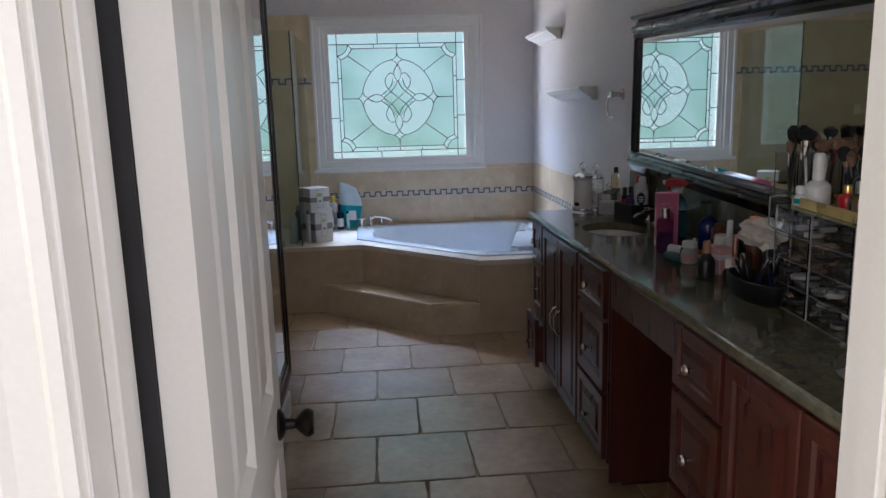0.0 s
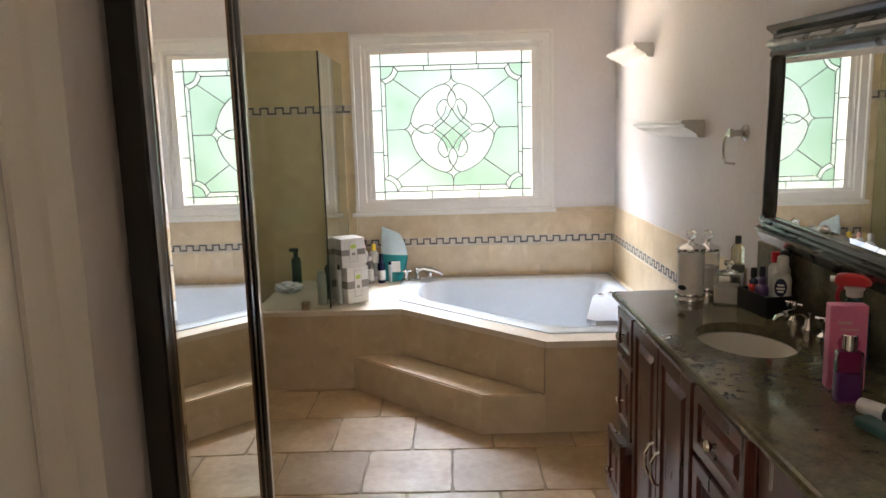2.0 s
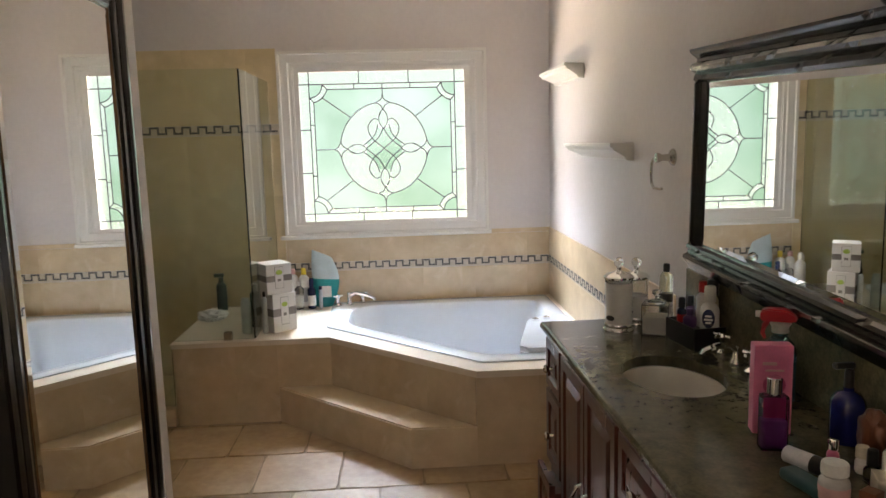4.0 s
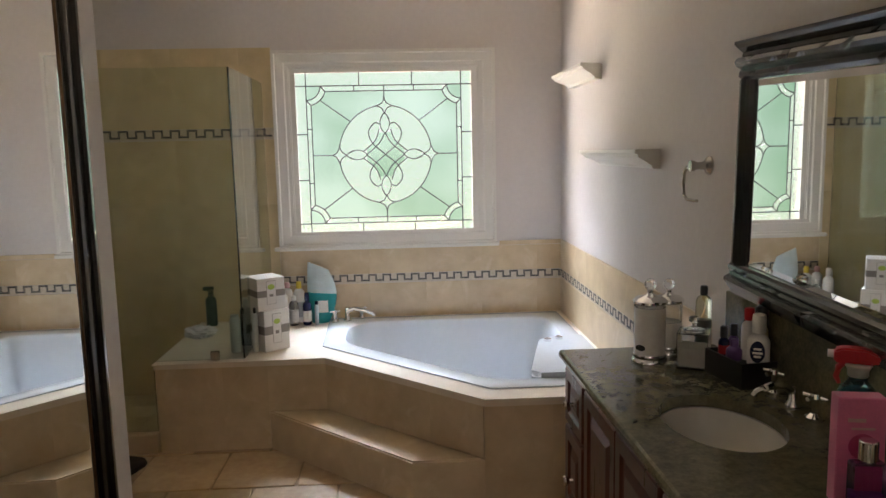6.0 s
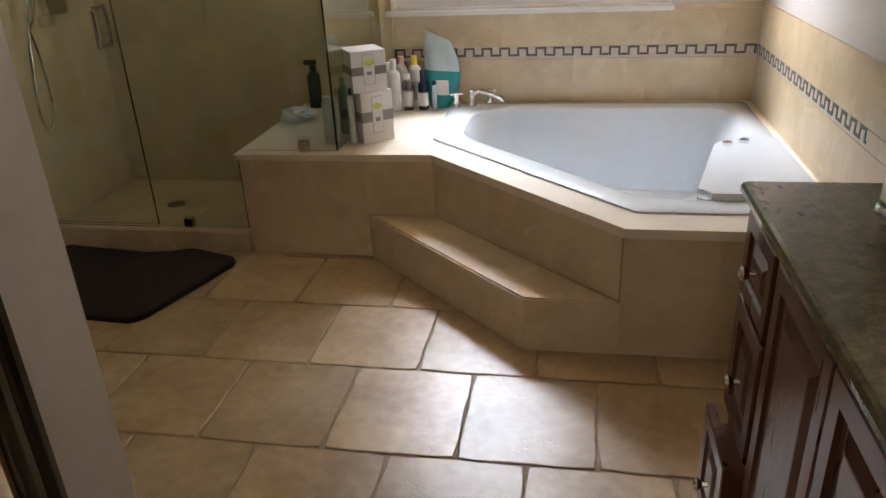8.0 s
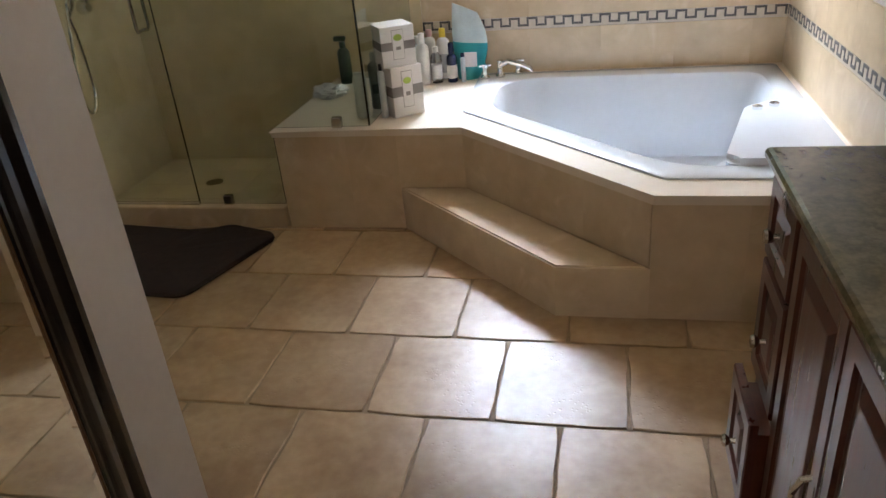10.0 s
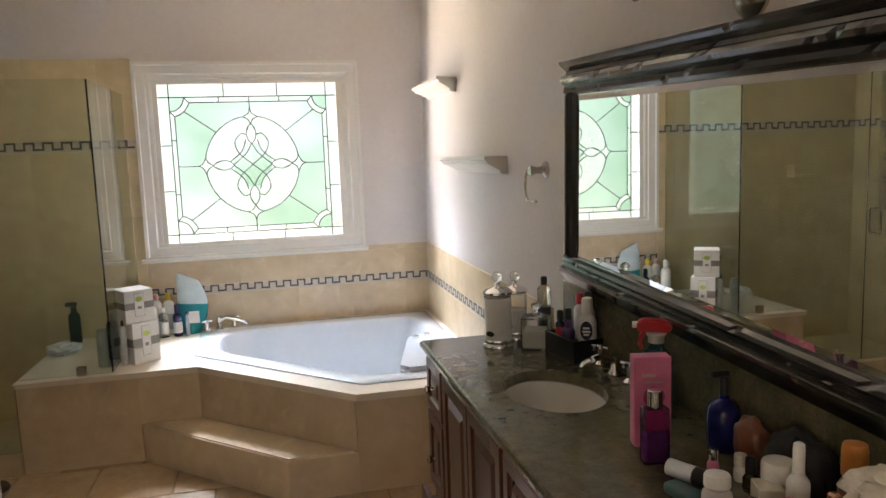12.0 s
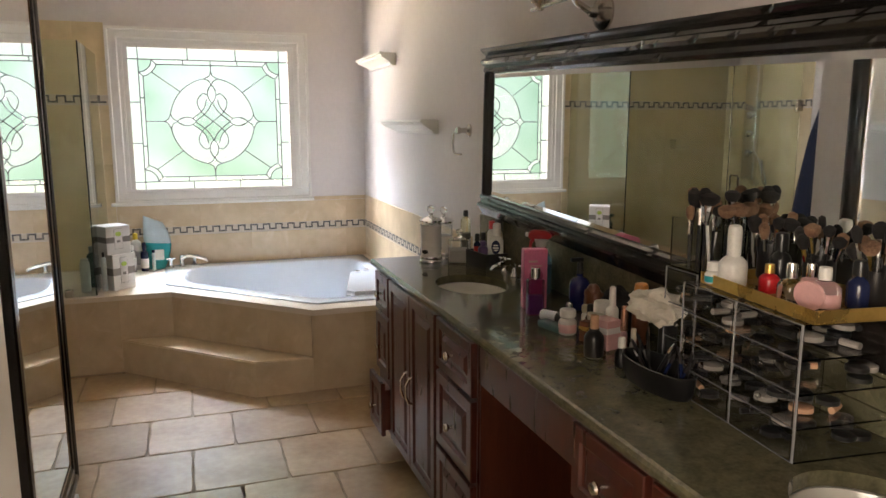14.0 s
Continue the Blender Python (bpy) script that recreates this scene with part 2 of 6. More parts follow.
def tube(bm, pts, r, seg=8, closed=False):
    """A round bar along a line of points."""
    pts = [Vector(p) for p in pts]
    n = len(pts)
    rings = []
    up = Vector((0.123, 0.31, 0.94))
    for k, p in enumerate(pts):
        a = pts[(k - 1) % n] if (closed or k > 0) else p
        b = pts[(k + 1) % n] if (closed or k < n - 1) else p
        d = (b - a).normalized()
        s = d.cross(up)
        if s.length < 1e-3:
            s = d.cross(Vector((1, 0, 0)))
        s.normalize()
        q = d.cross(s).normalized()
        rad = r[k] if isinstance(r, (list, tuple)) else r
        rings.append([bm.verts.new(p + rad * (s * math.cos(2 * math.pi * j / seg) + q * math.sin(2 * math.pi * j / seg))) for j in range(seg)])
    pairs = list(zip(rings, rings[1:])) + ([(rings[-1], rings[0])] if closed else [])
    for a, b in pairs:
        for j in range(seg):
            bm.faces.new((a[j], a[(j + 1) % seg], b[(j + 1) % seg], b[j]))
    if not closed:
        bm.faces.new(list(reversed(rings[0]))), bm.faces.new(rings[-1])


GLASSY = {"clear_glass", "clear_acrylic", "shower_glass", "olive_liquid", "pink_liquid", "pale_liquid"}


def finish(bm, name, material, smooth=False):
    bmesh.ops.recalc_face_normals(bm, faces=bm.faces[:])
    me = bpy.data.meshes.new(name)
    bm.to_mesh(me)
    bm.free()
    me.materials.append(material)
    if smooth:
        for f in me.polygons:
            f.use_smooth = True
        me.set_sharp_from_angle(angle=radians(38))
    return me


def part(name, bm, material, parent=None, label="", smooth=False):
    ob = new(name, finish(bm, name, material, smooth))
    if parent:
        ob.parent = parent
    if label:
        ob["label"] = label
    if material.name in GLASSY:
        ob.visible_shadow = False
    return ob


def thing(name, label, category, group="", at=(0, 0, 0)):
    ob = new(name)
    ob.empty_display_size = 0.05
    ob.location = at
    return tagged(ob, label, category, group)


def structure(ob, label, category=""):
    return tagged(ob, label, category, "", "structure")


def block(name, material, parent, x0, x1, y0, y1, z0, z1, bevel=0.0, label="", seg=1):
    bm = bmesh.new()
    hull(bm, x0, x1, y0, y1, z0, z1, bevel, seg)
    return part(name, bm, material, parent, label)


# ---- the shell ----
H = 3.05
XR, YB, XL, XW, YD = 1.54, 6.20, -1.94, -0.24, 0.78
GX0, GX1, GZ0, GZ1 = -0.125, 0.968, 1.012, 2.03


def wall(name, blocks, label):
    bm = bmesh.new()
    for b in blocks:
        hull(bm, *b)
    return structure(part(name, bm, WALL), label, "wall")


wall("wall_north", [(XL - 0.15, GX0 - 0.06, YB, YB + 0.15, 0, H), (GX1 + 0.06, XR + 0.12, YB, YB + 0.15, 0, H), (GX0 - 0.06, GX1 + 0.06, YB, YB + 0.15, 0, GZ0 - 0.06), (GX0 - 0.06, GX1 + 0.06, YB, YB + 0.15, GZ1 + 0.06, H)], "warm grey painted wall around the stained glass window")
wall("wall_east", [(XR, XR + 0.12, YD, YB, 0, H)], "warm grey textured wall above the vanity")
wall("wall_west", [(XL - 0.15, XL, 2.45, YB, 0, H)], "plain grey wall beside the shower")
wall("wall_south_alcove", [(XL - 0.15, XW - 0.12, 2.33, 2.45, 0, H)], "plain grey wall closing the alcove")
wall("wall_partition", [(XW - 0.12, XW, YD, 3.475, 0, H)], "grey textured partition wall that carries the tall mirror")
DX0, DX1, DH = 0.006, 0.735, 2.06
wall("wall_south", [(XW - 0.12, DX0 - 0.02, YD - 0.12, YD, 0, H), (DX1 + 0.02, XR + 0.12, YD - 0.12, YD, 0, H), (DX0 - 0.02, DX1 + 0.02, YD - 0.12, YD, DH + 0.02, H)], "wall with the doorway to the bathroom")
# room out of view; its three openings are made up for the fill lamps
wall("wall_bedroom", [(2.5, 2.6, -0.35, 0.66, 0, H), (2.5, 2.6, -3.0, -2.05, 0, H), (2.5, 2.6, -2.05, -0.35, 0, 0.85), (2.5, 2.6, -2.05, -0.35, 2.35, H), (-1.95, -0.7, -3.1, -3.0, 0, H), (1.3, 2.6, -3.1, -3.0, 0, H), (-0.7, 1.3, -3.1, -3.0, 0, 0.85), (-0.7, 1.3, -3.1, -3.0, 2.35, H), (-2.05, -1.95, -0.35, 0.66, 0, H), (-2.05, -1.95, -3.1, -2.05, 0, H), (-2.05, -1.95, -2.05, -0.35, 0, 0.85), (-2.05, -1.95, -2.05, -0.35, 2.35, H), (-1.95, XW - 0.12, 0.66, 0.78, 0, H), (XR + 0.12, 2.5, 0.66, 0.78, 0, H)], "plain walls of the room behind the doorway")
bm = bmesh.new()
hull(bm, XL - 0.15, XR + 0.12, YD - 0.12, YB + 0.15, H, H + 0.1)
hull(bm, -2.05, 2.6, -3.1, YD - 0.12, H, H + 0.1)
structure(part("ceiling", bm, CEIL), "plain pale ceiling", "ceiling")
floor = structure(block("floor", GROUT, None, XL, XR, YD - 0.06, YB, -0.12, -0.006), "tumbled travertine tile floor with brown grout", "floor")
structure(block("floor_bedroom", CARPET, None, -1.95, 2.5, -3.0, YD - 0.06, -0.12, -0.002), "beige carpet behind the doorway", "floor")

# ---- outdoors beyond the window ----
def leafy():
    m = bpy.data.materials.new("garden_distance")
    m.use_nodes = True
    n, l = m.node_tree.nodes, m.node_tree.links
    n.clear()
    out, em, ramp, ns, tc = n.new("ShaderNodeOutputMaterial"), n.new("ShaderNodeEmission"), n.new("ShaderNodeValToRGB"), n.new("ShaderNodeTexNoise"), n.new("ShaderNodeTexCoord")
    sep, gr, mx = n.new("ShaderNodeSeparateXYZ"), n.new("ShaderNodeValToRGB"), n.new("ShaderNodeMix")
    mr = n.new("ShaderNodeMapRange")
    mr.inputs[1].default_value, mr.inputs[2].default_value = -0.6, 3.4
    mx.data_type, mx.blend_type = "RGBA", "MULTIPLY"
    mx.inputs[0].default_value = 1.0
    ns.inputs["Scale"].default_value, ns.inputs["Detail"].default_value = 0.9, 7
    ramp.color_ramp.elements[0].position, ramp.color_ramp.elements[1].position = 0.36, 0.62
    ramp.color_ramp.elements[0].color, ramp.color_ramp.elements[1].color = (0.52, 0.65, 0.52, 1), (1.0, 1.01, 0.98, 1)
    gr.color_ramp.elements[0].position, gr.color_ramp.elements[1].position = 0.10, 0.55
    gr.color_ramp.elements[0].color, gr.color_ramp.elements[1].color = (1.0, 1.0, 0.84, 1), (0.96, 1.0, 0.99, 1)
    em.inputs[1].default_value = 1.35
    l.new(tc.outputs["Object"], ns.inputs[0]), l.new(ns.outputs[0], ramp.inputs[0])
    l.new(tc.outputs["Object"], sep.inputs[0]), l.new(sep.outputs[2], mr.inputs[0]), l.new(mr.outputs[0], gr.inputs[0])
    l.new(ramp.outputs[0], mx.inputs[6]), l.new(gr.outputs[0], mx.inputs[7]), l.new(mx.outputs[2], em.inputs[0])
    l.new(em.outputs[0], out.inputs[0])
    return m


bm = bmesh.new()
hull(bm, -7, 8, 11.0, 11.05, -1.5, 7)
structure(part("backdrop", bm, leafy()), "bright green garden foliage seen through the glass", "backdrop")
LAWN = surface("lawn", (0.10, 0.14, 0.05), (0.22, 0.24, 0.10), 0.95, scale=5, fine=80, bump=0.6)
structure(block("ground", LAWN, None, -7, 8, YB + 0.15, 11.0, -0.4, -0.3), "lawn outside the window", "ground")

# ---- window ----
win = structure(new("window_1"), "white-framed leaded stained glass window", "window")


def moulding(x0, x1, z0, z1, w, depth, name, parent, lip=True):
    """Four mitred boards with a stepped profile round a rectangle, proud of the wall."""
    prof = [(0.0, 0.0), (0.0, depth), (w * 0.18, depth), (w * 0.24, depth * 0.72), (w * 0.72, depth * 0.6), (w * 0.80, depth * 0.35), (w, depth * 0.3), (w, 0.0)]
    corners = [((x0, z0), (1, 1)), ((x1, z0), (-1, 1)), ((x1, z1), (-1, -1)), ((x0, z1), (1, -1))]
    out = []
    for k in range(4):
        (ax, az), (sax, saz) = corners[k]
        (bx, bz), (sbx, sbz) = corners[(k + 1) % 4]
        bm = bmesh.new()
        ra = [bm.verts.new((ax + sax * u, -d, az + saz * u)) for u, d in prof]
        rb = [bm.verts.new((bx + sbx * u, -d, bz + sbz * u)) for u, d in prof]
        n = len(prof)
        for j in range(n):
            bm.faces.new((ra[j], ra[(j + 1) % n], rb[(j + 1) % n], rb[j]))
        bm.faces.new(ra), bm.faces.new(list(reversed(rb)))
        out.append(part(name, bm, TRIM, parent))
    return out


for o in moulding(-0.262, 1.115, 0.945, 2.163, 0.098, 0.030, "casing", win):
    o.location = (0, YB, 0)
for o in moulding(-0.165, 1.018, 1.0 - 0.012, 2.068, 0.040, 0.014, "window_frame", win):
    o.location = (0, YB + 0.012, 0)
block("window_sill", TRIM, win, -0.292, 1.13, YB - 0.045, YB + 0.01, 0.928, 0.952, 0.006, seg=2)
bm = bmesh.new()
for b in ((GX0 - 0.06, GX0, GZ0 - 0.06, GZ1 + 0.06), (GX1, GX1 + 0.06, GZ0 - 0.06, GZ1 + 0.06), (GX0, GX1, GZ0 - 0.06, GZ0), (GX0, GX1, GZ1, GZ1 + 0.06)):
    hull(bm, b[0], b[1], YB + 0.002, YB + 0.026, b[2], b[3])
part("sash", bm, TRIM, win)

# leaded glass: built on a unit square, u and v from 0 to 1
YG = YB + 0.009
GW, GH = GX1 - GX0, GZ1 - GZ0


def gp(u, v, d=0.0):
    return (GX0 + u * GW, YG + d, GZ0 + v * GH)


def pane(pts, material):
    bm = bmesh.new()
    a = [bm.verts.new(gp(u, v, -0.002)) for u, v in pts]
    b = [bm.verts.new(gp(u, v, 0.002)) for u, v in pts]
    n = len(pts)
    bm.faces.new(a), bm.faces.new(list(reversed(b)))
    for k in range(n):
        bm.faces.new((a[k], b[k], b[(k + 1) % n], a[(k + 1) % n]))
    o = part("pane", bm, material, win)
    o.visible_shadow = False
    return o


def came(pts, r=0.0036, closed=False):
    bm = bmesh.new()
    tube(bm, [gp(u, v, -0.004) for u, v in pts], r, 6, closed)
    o = part("came", bm, LEAD, win)
    o.visible_shadow = False
    return o


def arc(cx, cy, rx, ry, a0, a1, n=24):
    return [(cx + rx * math.cos(radians(a0 + (a1 - a0) * k / n)), cy + ry * math.sin(radians(a0 + (a1 - a0) * k / n))) for k in range(n + 1)]


def rect(u0, u1, v0, v1):
    return [(u0, v0), (u1, v0), (u1, v1), (u0, v1)]


BU, IU, BV, IV = 0.060, 0.086, 0.080, 0.113     # outer and inner border widths, across and up
CX, CY, RX, RY = 0.5, 0.5, 0.266, 0.300


def smooth_line(pts, n=6):
    res = []
    for k in range(len(pts) - 1):
        p0, p1, p2, p3 = (Vector(pts[max(0, min(len(pts) - 1, k + o))]) for o in (-1, 0, 1, 2))
        for j in range(n):
            t = j / n
            res.append(tuple(0.5 * (2 * p1 + (p2 - p0) * t + (2 * p0 - 5 * p1 + 4 * p2 - p3) * t * t + (3 * p1 - p0 - 3 * p2 + p3) * t ** 3)))
    return res + [tuple(pts[-1])]


# outer border: three hammered pieces along each side
T0, T1 = 0.30, 0.60
for a, b in ((0, T0 + 0.06), (T0 + 0.06, T1 + 0.06), (T1 + 0.06, 1)):
    pane(rect(a, b, 1 - BV, 1), PANEC), pane(rect(a, b, 0, BV), PANEC)
for a, b in ((BV, 0.35), (0.35, 0.63), (0.63, 1 - BV)):
    pane(rect(0, BU, a, b), PANEC), pane(rect(1 - BU, 1, a, b), PANEC)
for a in (0.36, 0.66):
    came([(a, 1 - BV), (a, 1)]), came([(a, 0), (a, BV)])
for a in (0.35, 0.63):
    came([(0, a), (BU, a)]), came([(1 - BU, a), (1, a)])
for v in (BV, 1 - BV):
    came([(0, v), (1, v)])
for u in (BU, 1 - BU):
    came([(u, 0), (u, 1)])
# inner border strips, ending at curved corner pieces
CU, CV = BU + 0.105, BV + 0.110
for a, b in ((CU, 0.33), (0.33, 0.5), (0.5, 0.67), (0.67, 1 - CU)):
    pane(rect(a, b, BV, IV), PANEC), pane(rect(a, b, 1 - IV, 1 - BV), PANEC)
for a, b in ((CV, 0.33), (0.33, 0.66), (0.66, 1 - CV)):
    pane(rect(BU, IU, a, b), PANEC), pane(rect(1 - IU, 1 - BU, a, b), PANEC)
for a in (0.33, 0.5, 0.67):
    came([(a, BV), (a, IV)]), came([(a, 1 - IV), (a, 1 - BV)])
for a in (0.33, 0.66):
    came([(BU, a), (IU, a)]), came([(1 - IU, a), (1 - BU, a)])
for v in (IV, 1 - IV):
    came([(CU, v), (1 - CU, v)])
for u in (IU, 1 - IU):
    came([(u, CV), (u, 1 - CV)])
SX, SY = 0.046, 0.054     # half sizes of the star points
for sx in (-1, 1):
    for sy in (-1, 1):
        P = lambda du, dv: (CX + sx * du, CY + sy * dv)
        kx, ky = 0.5 - BU, 0.5 - BV
        arc1 = [(kx - 0.080 * math.cos(radians(a)), ky - 0.085 * math.sin(radians(a))) for a in range(0, 91, 10)]
        arc2 = [(kx - 0.112 * math.cos(radians(a)), ky - 0.118 * math.sin(radians(a))) for a in [16.5 + 6.0 * k for k in range(11)]]
        arc2[0], arc2[-1] = (kx - 0.1075, 0.5 - IV), (0.5 - IU, ky - 0.1146)
        pane([P(kx, ky)] + [P(*c) for c in arc1], PANEG)
        pane([P(*c) for c in arc1] + [P(*c) for c in reversed(arc2)], PANEC)
        came([P(*c) for c in arc1]), came([P(*c) for c in arc2])
        came([P(*arc1[0]), P(*arc2[0])]), came([P(*arc1[-1]), P(*arc2[-1])])
        # quarter of the round, from the side star to the upper star
        a0, a1 = math.asin(SY / RY * 0.98), math.acos(SX / RX * 0.98)
        q4 = [(RX * math.cos(a0 + (a1 - a0) * k / 16), RY * math.sin(a0 + (a1 - a0) * k / 16)) for k in range(17)]
        came([P(*c) for c in q4])
        # the four concave sides of a quarter of each star
        side_out = [(RX + SX * 0.85, 0.0), (RX + 0.014, 0.014), (q4[0][0], q4[0][1])]
        side_in = [(RX - SX, 0.0), (RX - 0.016, 0.020), (q4[0][0], q4[0][1])]
        top_out = [(0.0, RY + SY * 0.95), (0.011, RY + 0.016), (q4[-1][0], q4[-1][1])]
        top_in = [(0.0, RY - SY), (0.014, RY - 0.020), (q4[-1][0], q4[-1][1])]
        for c in (side_out, side_in, top_out, top_in):
            came([P(*d) for d in smooth_line(c)])
        # green field outside the round
        field = [(0.5 - IU, 0.0)] + list(reversed(arc2)) + [(0.0, 0.5 - IV)] + top_out + list(reversed(q4))[1:] + list(reversed(side_out))[1:]
        pane([P(*c) for c in field], PANEG)
        came([P(*arc2[5]), P(RX * 0.735, RY * 0.68)])
        # hammered lobe inside the round
        rib = [(0.033, 0.155), (0.058, 0.085), (0.125, 0.022)]
        lobe = q4 + [top_in[1], (0.006, RY - SY), (0.026, 0.20), (0.033, 0.155)] + smooth_line(rib)[1:] + [(0.165, 0.030), (RX - SX, 0.004), side_in[1]]
        pane([P(*c) for c in lobe], PANEC)
        core = [(0.0, 0.0), (0.108, 0.0)] + list(reversed(smooth_line(rib)))[2:-2] + [(0.0, 0.132)]
        pane([P(*c) for c in core], PANEG)
        came([P(*c) for c in smooth_line(rib)]), came([P(*c) for c in smooth_line([(0.0, 0.135), (0.036, 0.068), (0.110, 0.0)])])
for s in (-1, 1):
    half = [(0.030, 0.186), (0.060, 0.192), (0.094, 0.139), (0.072, 0.069), (0.0, 0.0)]
    full = [(s * a, b) for a, b in half] + [(-s * a, -b) for a, b in reversed(half[:-1])]
    came([(CX + a, CY + b) for a, b in smooth_line(full)])
    # star middles, almond bevels and the lines from the stars to the border
    for along in (0, 1):
        R, S, T, I = ((RX, SX, SY, IU), (RY, SY, SX, IV))[along]
        swap = (lambda a, b: (CX + s * a, CY + b)) if along == 0 else (lambda a, b: (CX + b, CY + s * a))
        came([swap(R + S * 0.9, 0), swap(0.5 - I, 0)])
        star = ((R + S * 0.84, 0), (R + S * 0.24, T * 0.22), (R, T * 0.9), (R - S * 0.28, T * 0.30), (R - S, 0))
        pane([swap(a, b) for a, b in star] + [swap(a, -b) for a, b in reversed(star[1:-1])], PANEC)
        L, Wd, c = ((0.056, 0.030, 0.164), (0.060, 0.027, 0.192))[along]
        lens = [swap(c + L * math.cos(t), Wd * math.sin(t) * (0.55 + 0.45 * abs(math.sin(t)))) for t in [2 * math.pi * k / 24 for k in range(24)]]
        came(lens, 0.0031, True)
        pane(lens, PANEC)

# ---- tub deck, step and tub ----
ZD = 0.478
deck = structure(new("tub_deck"), "cream tiled corner tub deck with a built-in step", "tub deck")
PLAN = [(-0.77, 5.279), (0.098, 5.279), (0.846, 4.575), (XR - 0.001, 4.575), (XR - 0.001, YB - 0.001), (-0.77, YB - 0.001)]
TUB = [(0.055, 5.50), (0.885, 4.672), (1.50, 4.672), (1.50, 6.165), (0.035, 6.165)]


def grow(pts, d):
    """A plan outline moved outwards by d."""
    n = len(pts)
    res = []
    for k in range(n):
        a, b, c = Vector(pts[k - 1]), Vector(pts[k]), Vector(pts[(k + 1) % n])
        n1 = Vector(((b - a).y, -(b - a).x)).normalized()
        n2 = Vector(((c - b).y, -(c - b).x)).normalized()
        m = (n1 + n2).normalized()
        res.append(tuple(b + m * d / max(0.3, m.dot(n1))))
    return res


def ring(bm, outer, inner, z0, z1):
    n, k2 = len(outer), len(inner)
    for z, flip in ((z1, False), (z0, True)):
        ov, iv = [bm.verts.new((*p, z)) for p in outer], [bm.verts.new((*p, z)) for p in inner]
        es = [bm.edges.new((ov[k], ov[(k + 1) % n])) for k in range(n)] + [bm.edges.new((iv[k], iv[(k + 1) % k2])) for k in range(k2)]
        bmesh.ops.triangle_fill(bm, use_beauty=True, edges=es)
    bm.verts.ensure_lookup_table()
    for pts in (outer, inner):
        m = len(pts)
        for k in range(m):
            a, b = pts[k], pts[(k + 1) % m]
            bm.faces.new([bm.verts.new(c) for c in ((*a, z0), (*b, z0), (*b, z1), (*a, z1))])
    bmesh.ops.remove_doubles(bm, verts=bm.verts[:], dist=1e-5)


HOLE = grow(TUB, -0.02)
bm = bmesh.new()
ring(bm, PLAN, HOLE, 0.0, ZD - 0.028)
part("apron_core", bm, TGROUT, deck)
bm = bmesh.new()
ring(bm, [(-0.782, 5.261), (0.093, 5.261), (0.844, 4.526), (XR - 0.002, 4.526), (XR - 0.002, YB - 0.002), (-0.782, YB - 0.002)], HOLE, ZD - 0.026, ZD)
bmesh.ops.bevel(bm, geom=[e for e in bm.edges if abs(e.verts[0].co.z - ZD) < 1e-4 and abs(e.verts[1].co.z - ZD) < 1e-4 and len(e.link_faces) == 2 and e.calc_face_angle(0) > 1], offset=0.006, segments=2, affect="EDGES")
part("deck_top", bm, DECKT, deck, "cream stone deck top")
ZS = 0.203
STEP = [(-0.205, 5.277), (0.527, 4.567), (0.846, 4.567), (0.096, 5.277)]
bm = bmesh.new()
prism(bm, STEP, 0.0, ZS)
bmesh.ops.bevel(bm, geom=[e for e in bm.edges if abs(e.verts[0].co.z - ZS) < 1e-4 and abs(e.verts[1].co.z - ZS) < 1e-4], offset=0.007, segments=2, affect="EDGES")
part("step", bm, TILE, deck)


def face_tiles(a, b, z0, z1, width, parent, material, thick=0.008, first=0.0, gap=0.0001, rows=None, name="tile"):
    """Tiles on an upright face from plan point a to b, proud of it towards the left-hand side of a to b reversed."""
    a, b = Vector((*a, 0)), Vector((*b, 0))
    L = (b - a).length
    d = (b - a).normalized()
    nrm = Vector((d.y, -d.x, 0))
    cuts = [0.0]
    x = first if first > 0.03 else width
    while x < L - 0.03:
        cuts.append(x)
        x += width
    cuts.append(L)
    rows = rows or [(z0, z1)]
    for r0, r1 in rows:
        for s0, s1 in zip(cuts, cuts[1:]):
            bm = bmesh.new()
            hull(bm, -(s1 - s0) / 2 + gap / 2, (s1 - s0) / 2 - gap / 2, -thick, 0.0, -(r1 - r0) / 2 + gap / 2, (r1 - r0) / 2 - gap / 2, 0.0002)
            o = part(name, bm, material, parent)
            mid = a + d * (s0 + s1) / 2 + Vector((0, 0, (r0 + r1) / 2))
            o.matrix_world = Matrix(((d.x, -nrm.x, 0, mid.x), (d.y, -nrm.y, 0, mid.y), (0, 0, 1, mid.z), (0, 0, 0, 1)))


ZA = ZD - 0.028
face_tiles((-0.77, 5.279), (-0.205, 5.279), 0.002, ZA, 0.40, deck, TILE, first=0.33)
face_tiles((-0.205, 5.279), (0.098, 5.279), ZS + 0.002, ZA, 0.40, deck, TILE)
face_tiles((0.098, 5.279), (0.846, 4.575), ZS + 0.002, ZA, 0.42, deck, TILE, first=0.30)
face_tiles((0.846, 4.575), (XR - 0.01, 4.575), 0.002, ZA, 0.36, deck, TILE, first=0.30)
face_tiles((-0.77, YB - 0.02), (-0.77, 5.279), 0.002, ZA, 0.40, deck, TILE)

tub = thing("bathtub", "white acrylic corner whirlpool tub set in the tiled deck", "bathtub")


def rounded(pts, r, n=6):
    res = []
    m = len(pts)
    for k in range(m):
        a, b, c = Vector(pts[k - 1]), Vector(pts[k]), Vector(pts[(k + 1) % m])
        u, w = (a - b).normalized(), (c - b).normalized()
        rr = min(r, 0.45 * (a - b).length, 0.45 * (c - b).length)
        p0, p1 = b + u * rr, b + w * rr
        for j in range(n + 1):
            t = j / n
            res.append(tuple((1 - t) ** 2 * p0 + 2 * t * (1 - t) * b + t * t * p1))
    return res


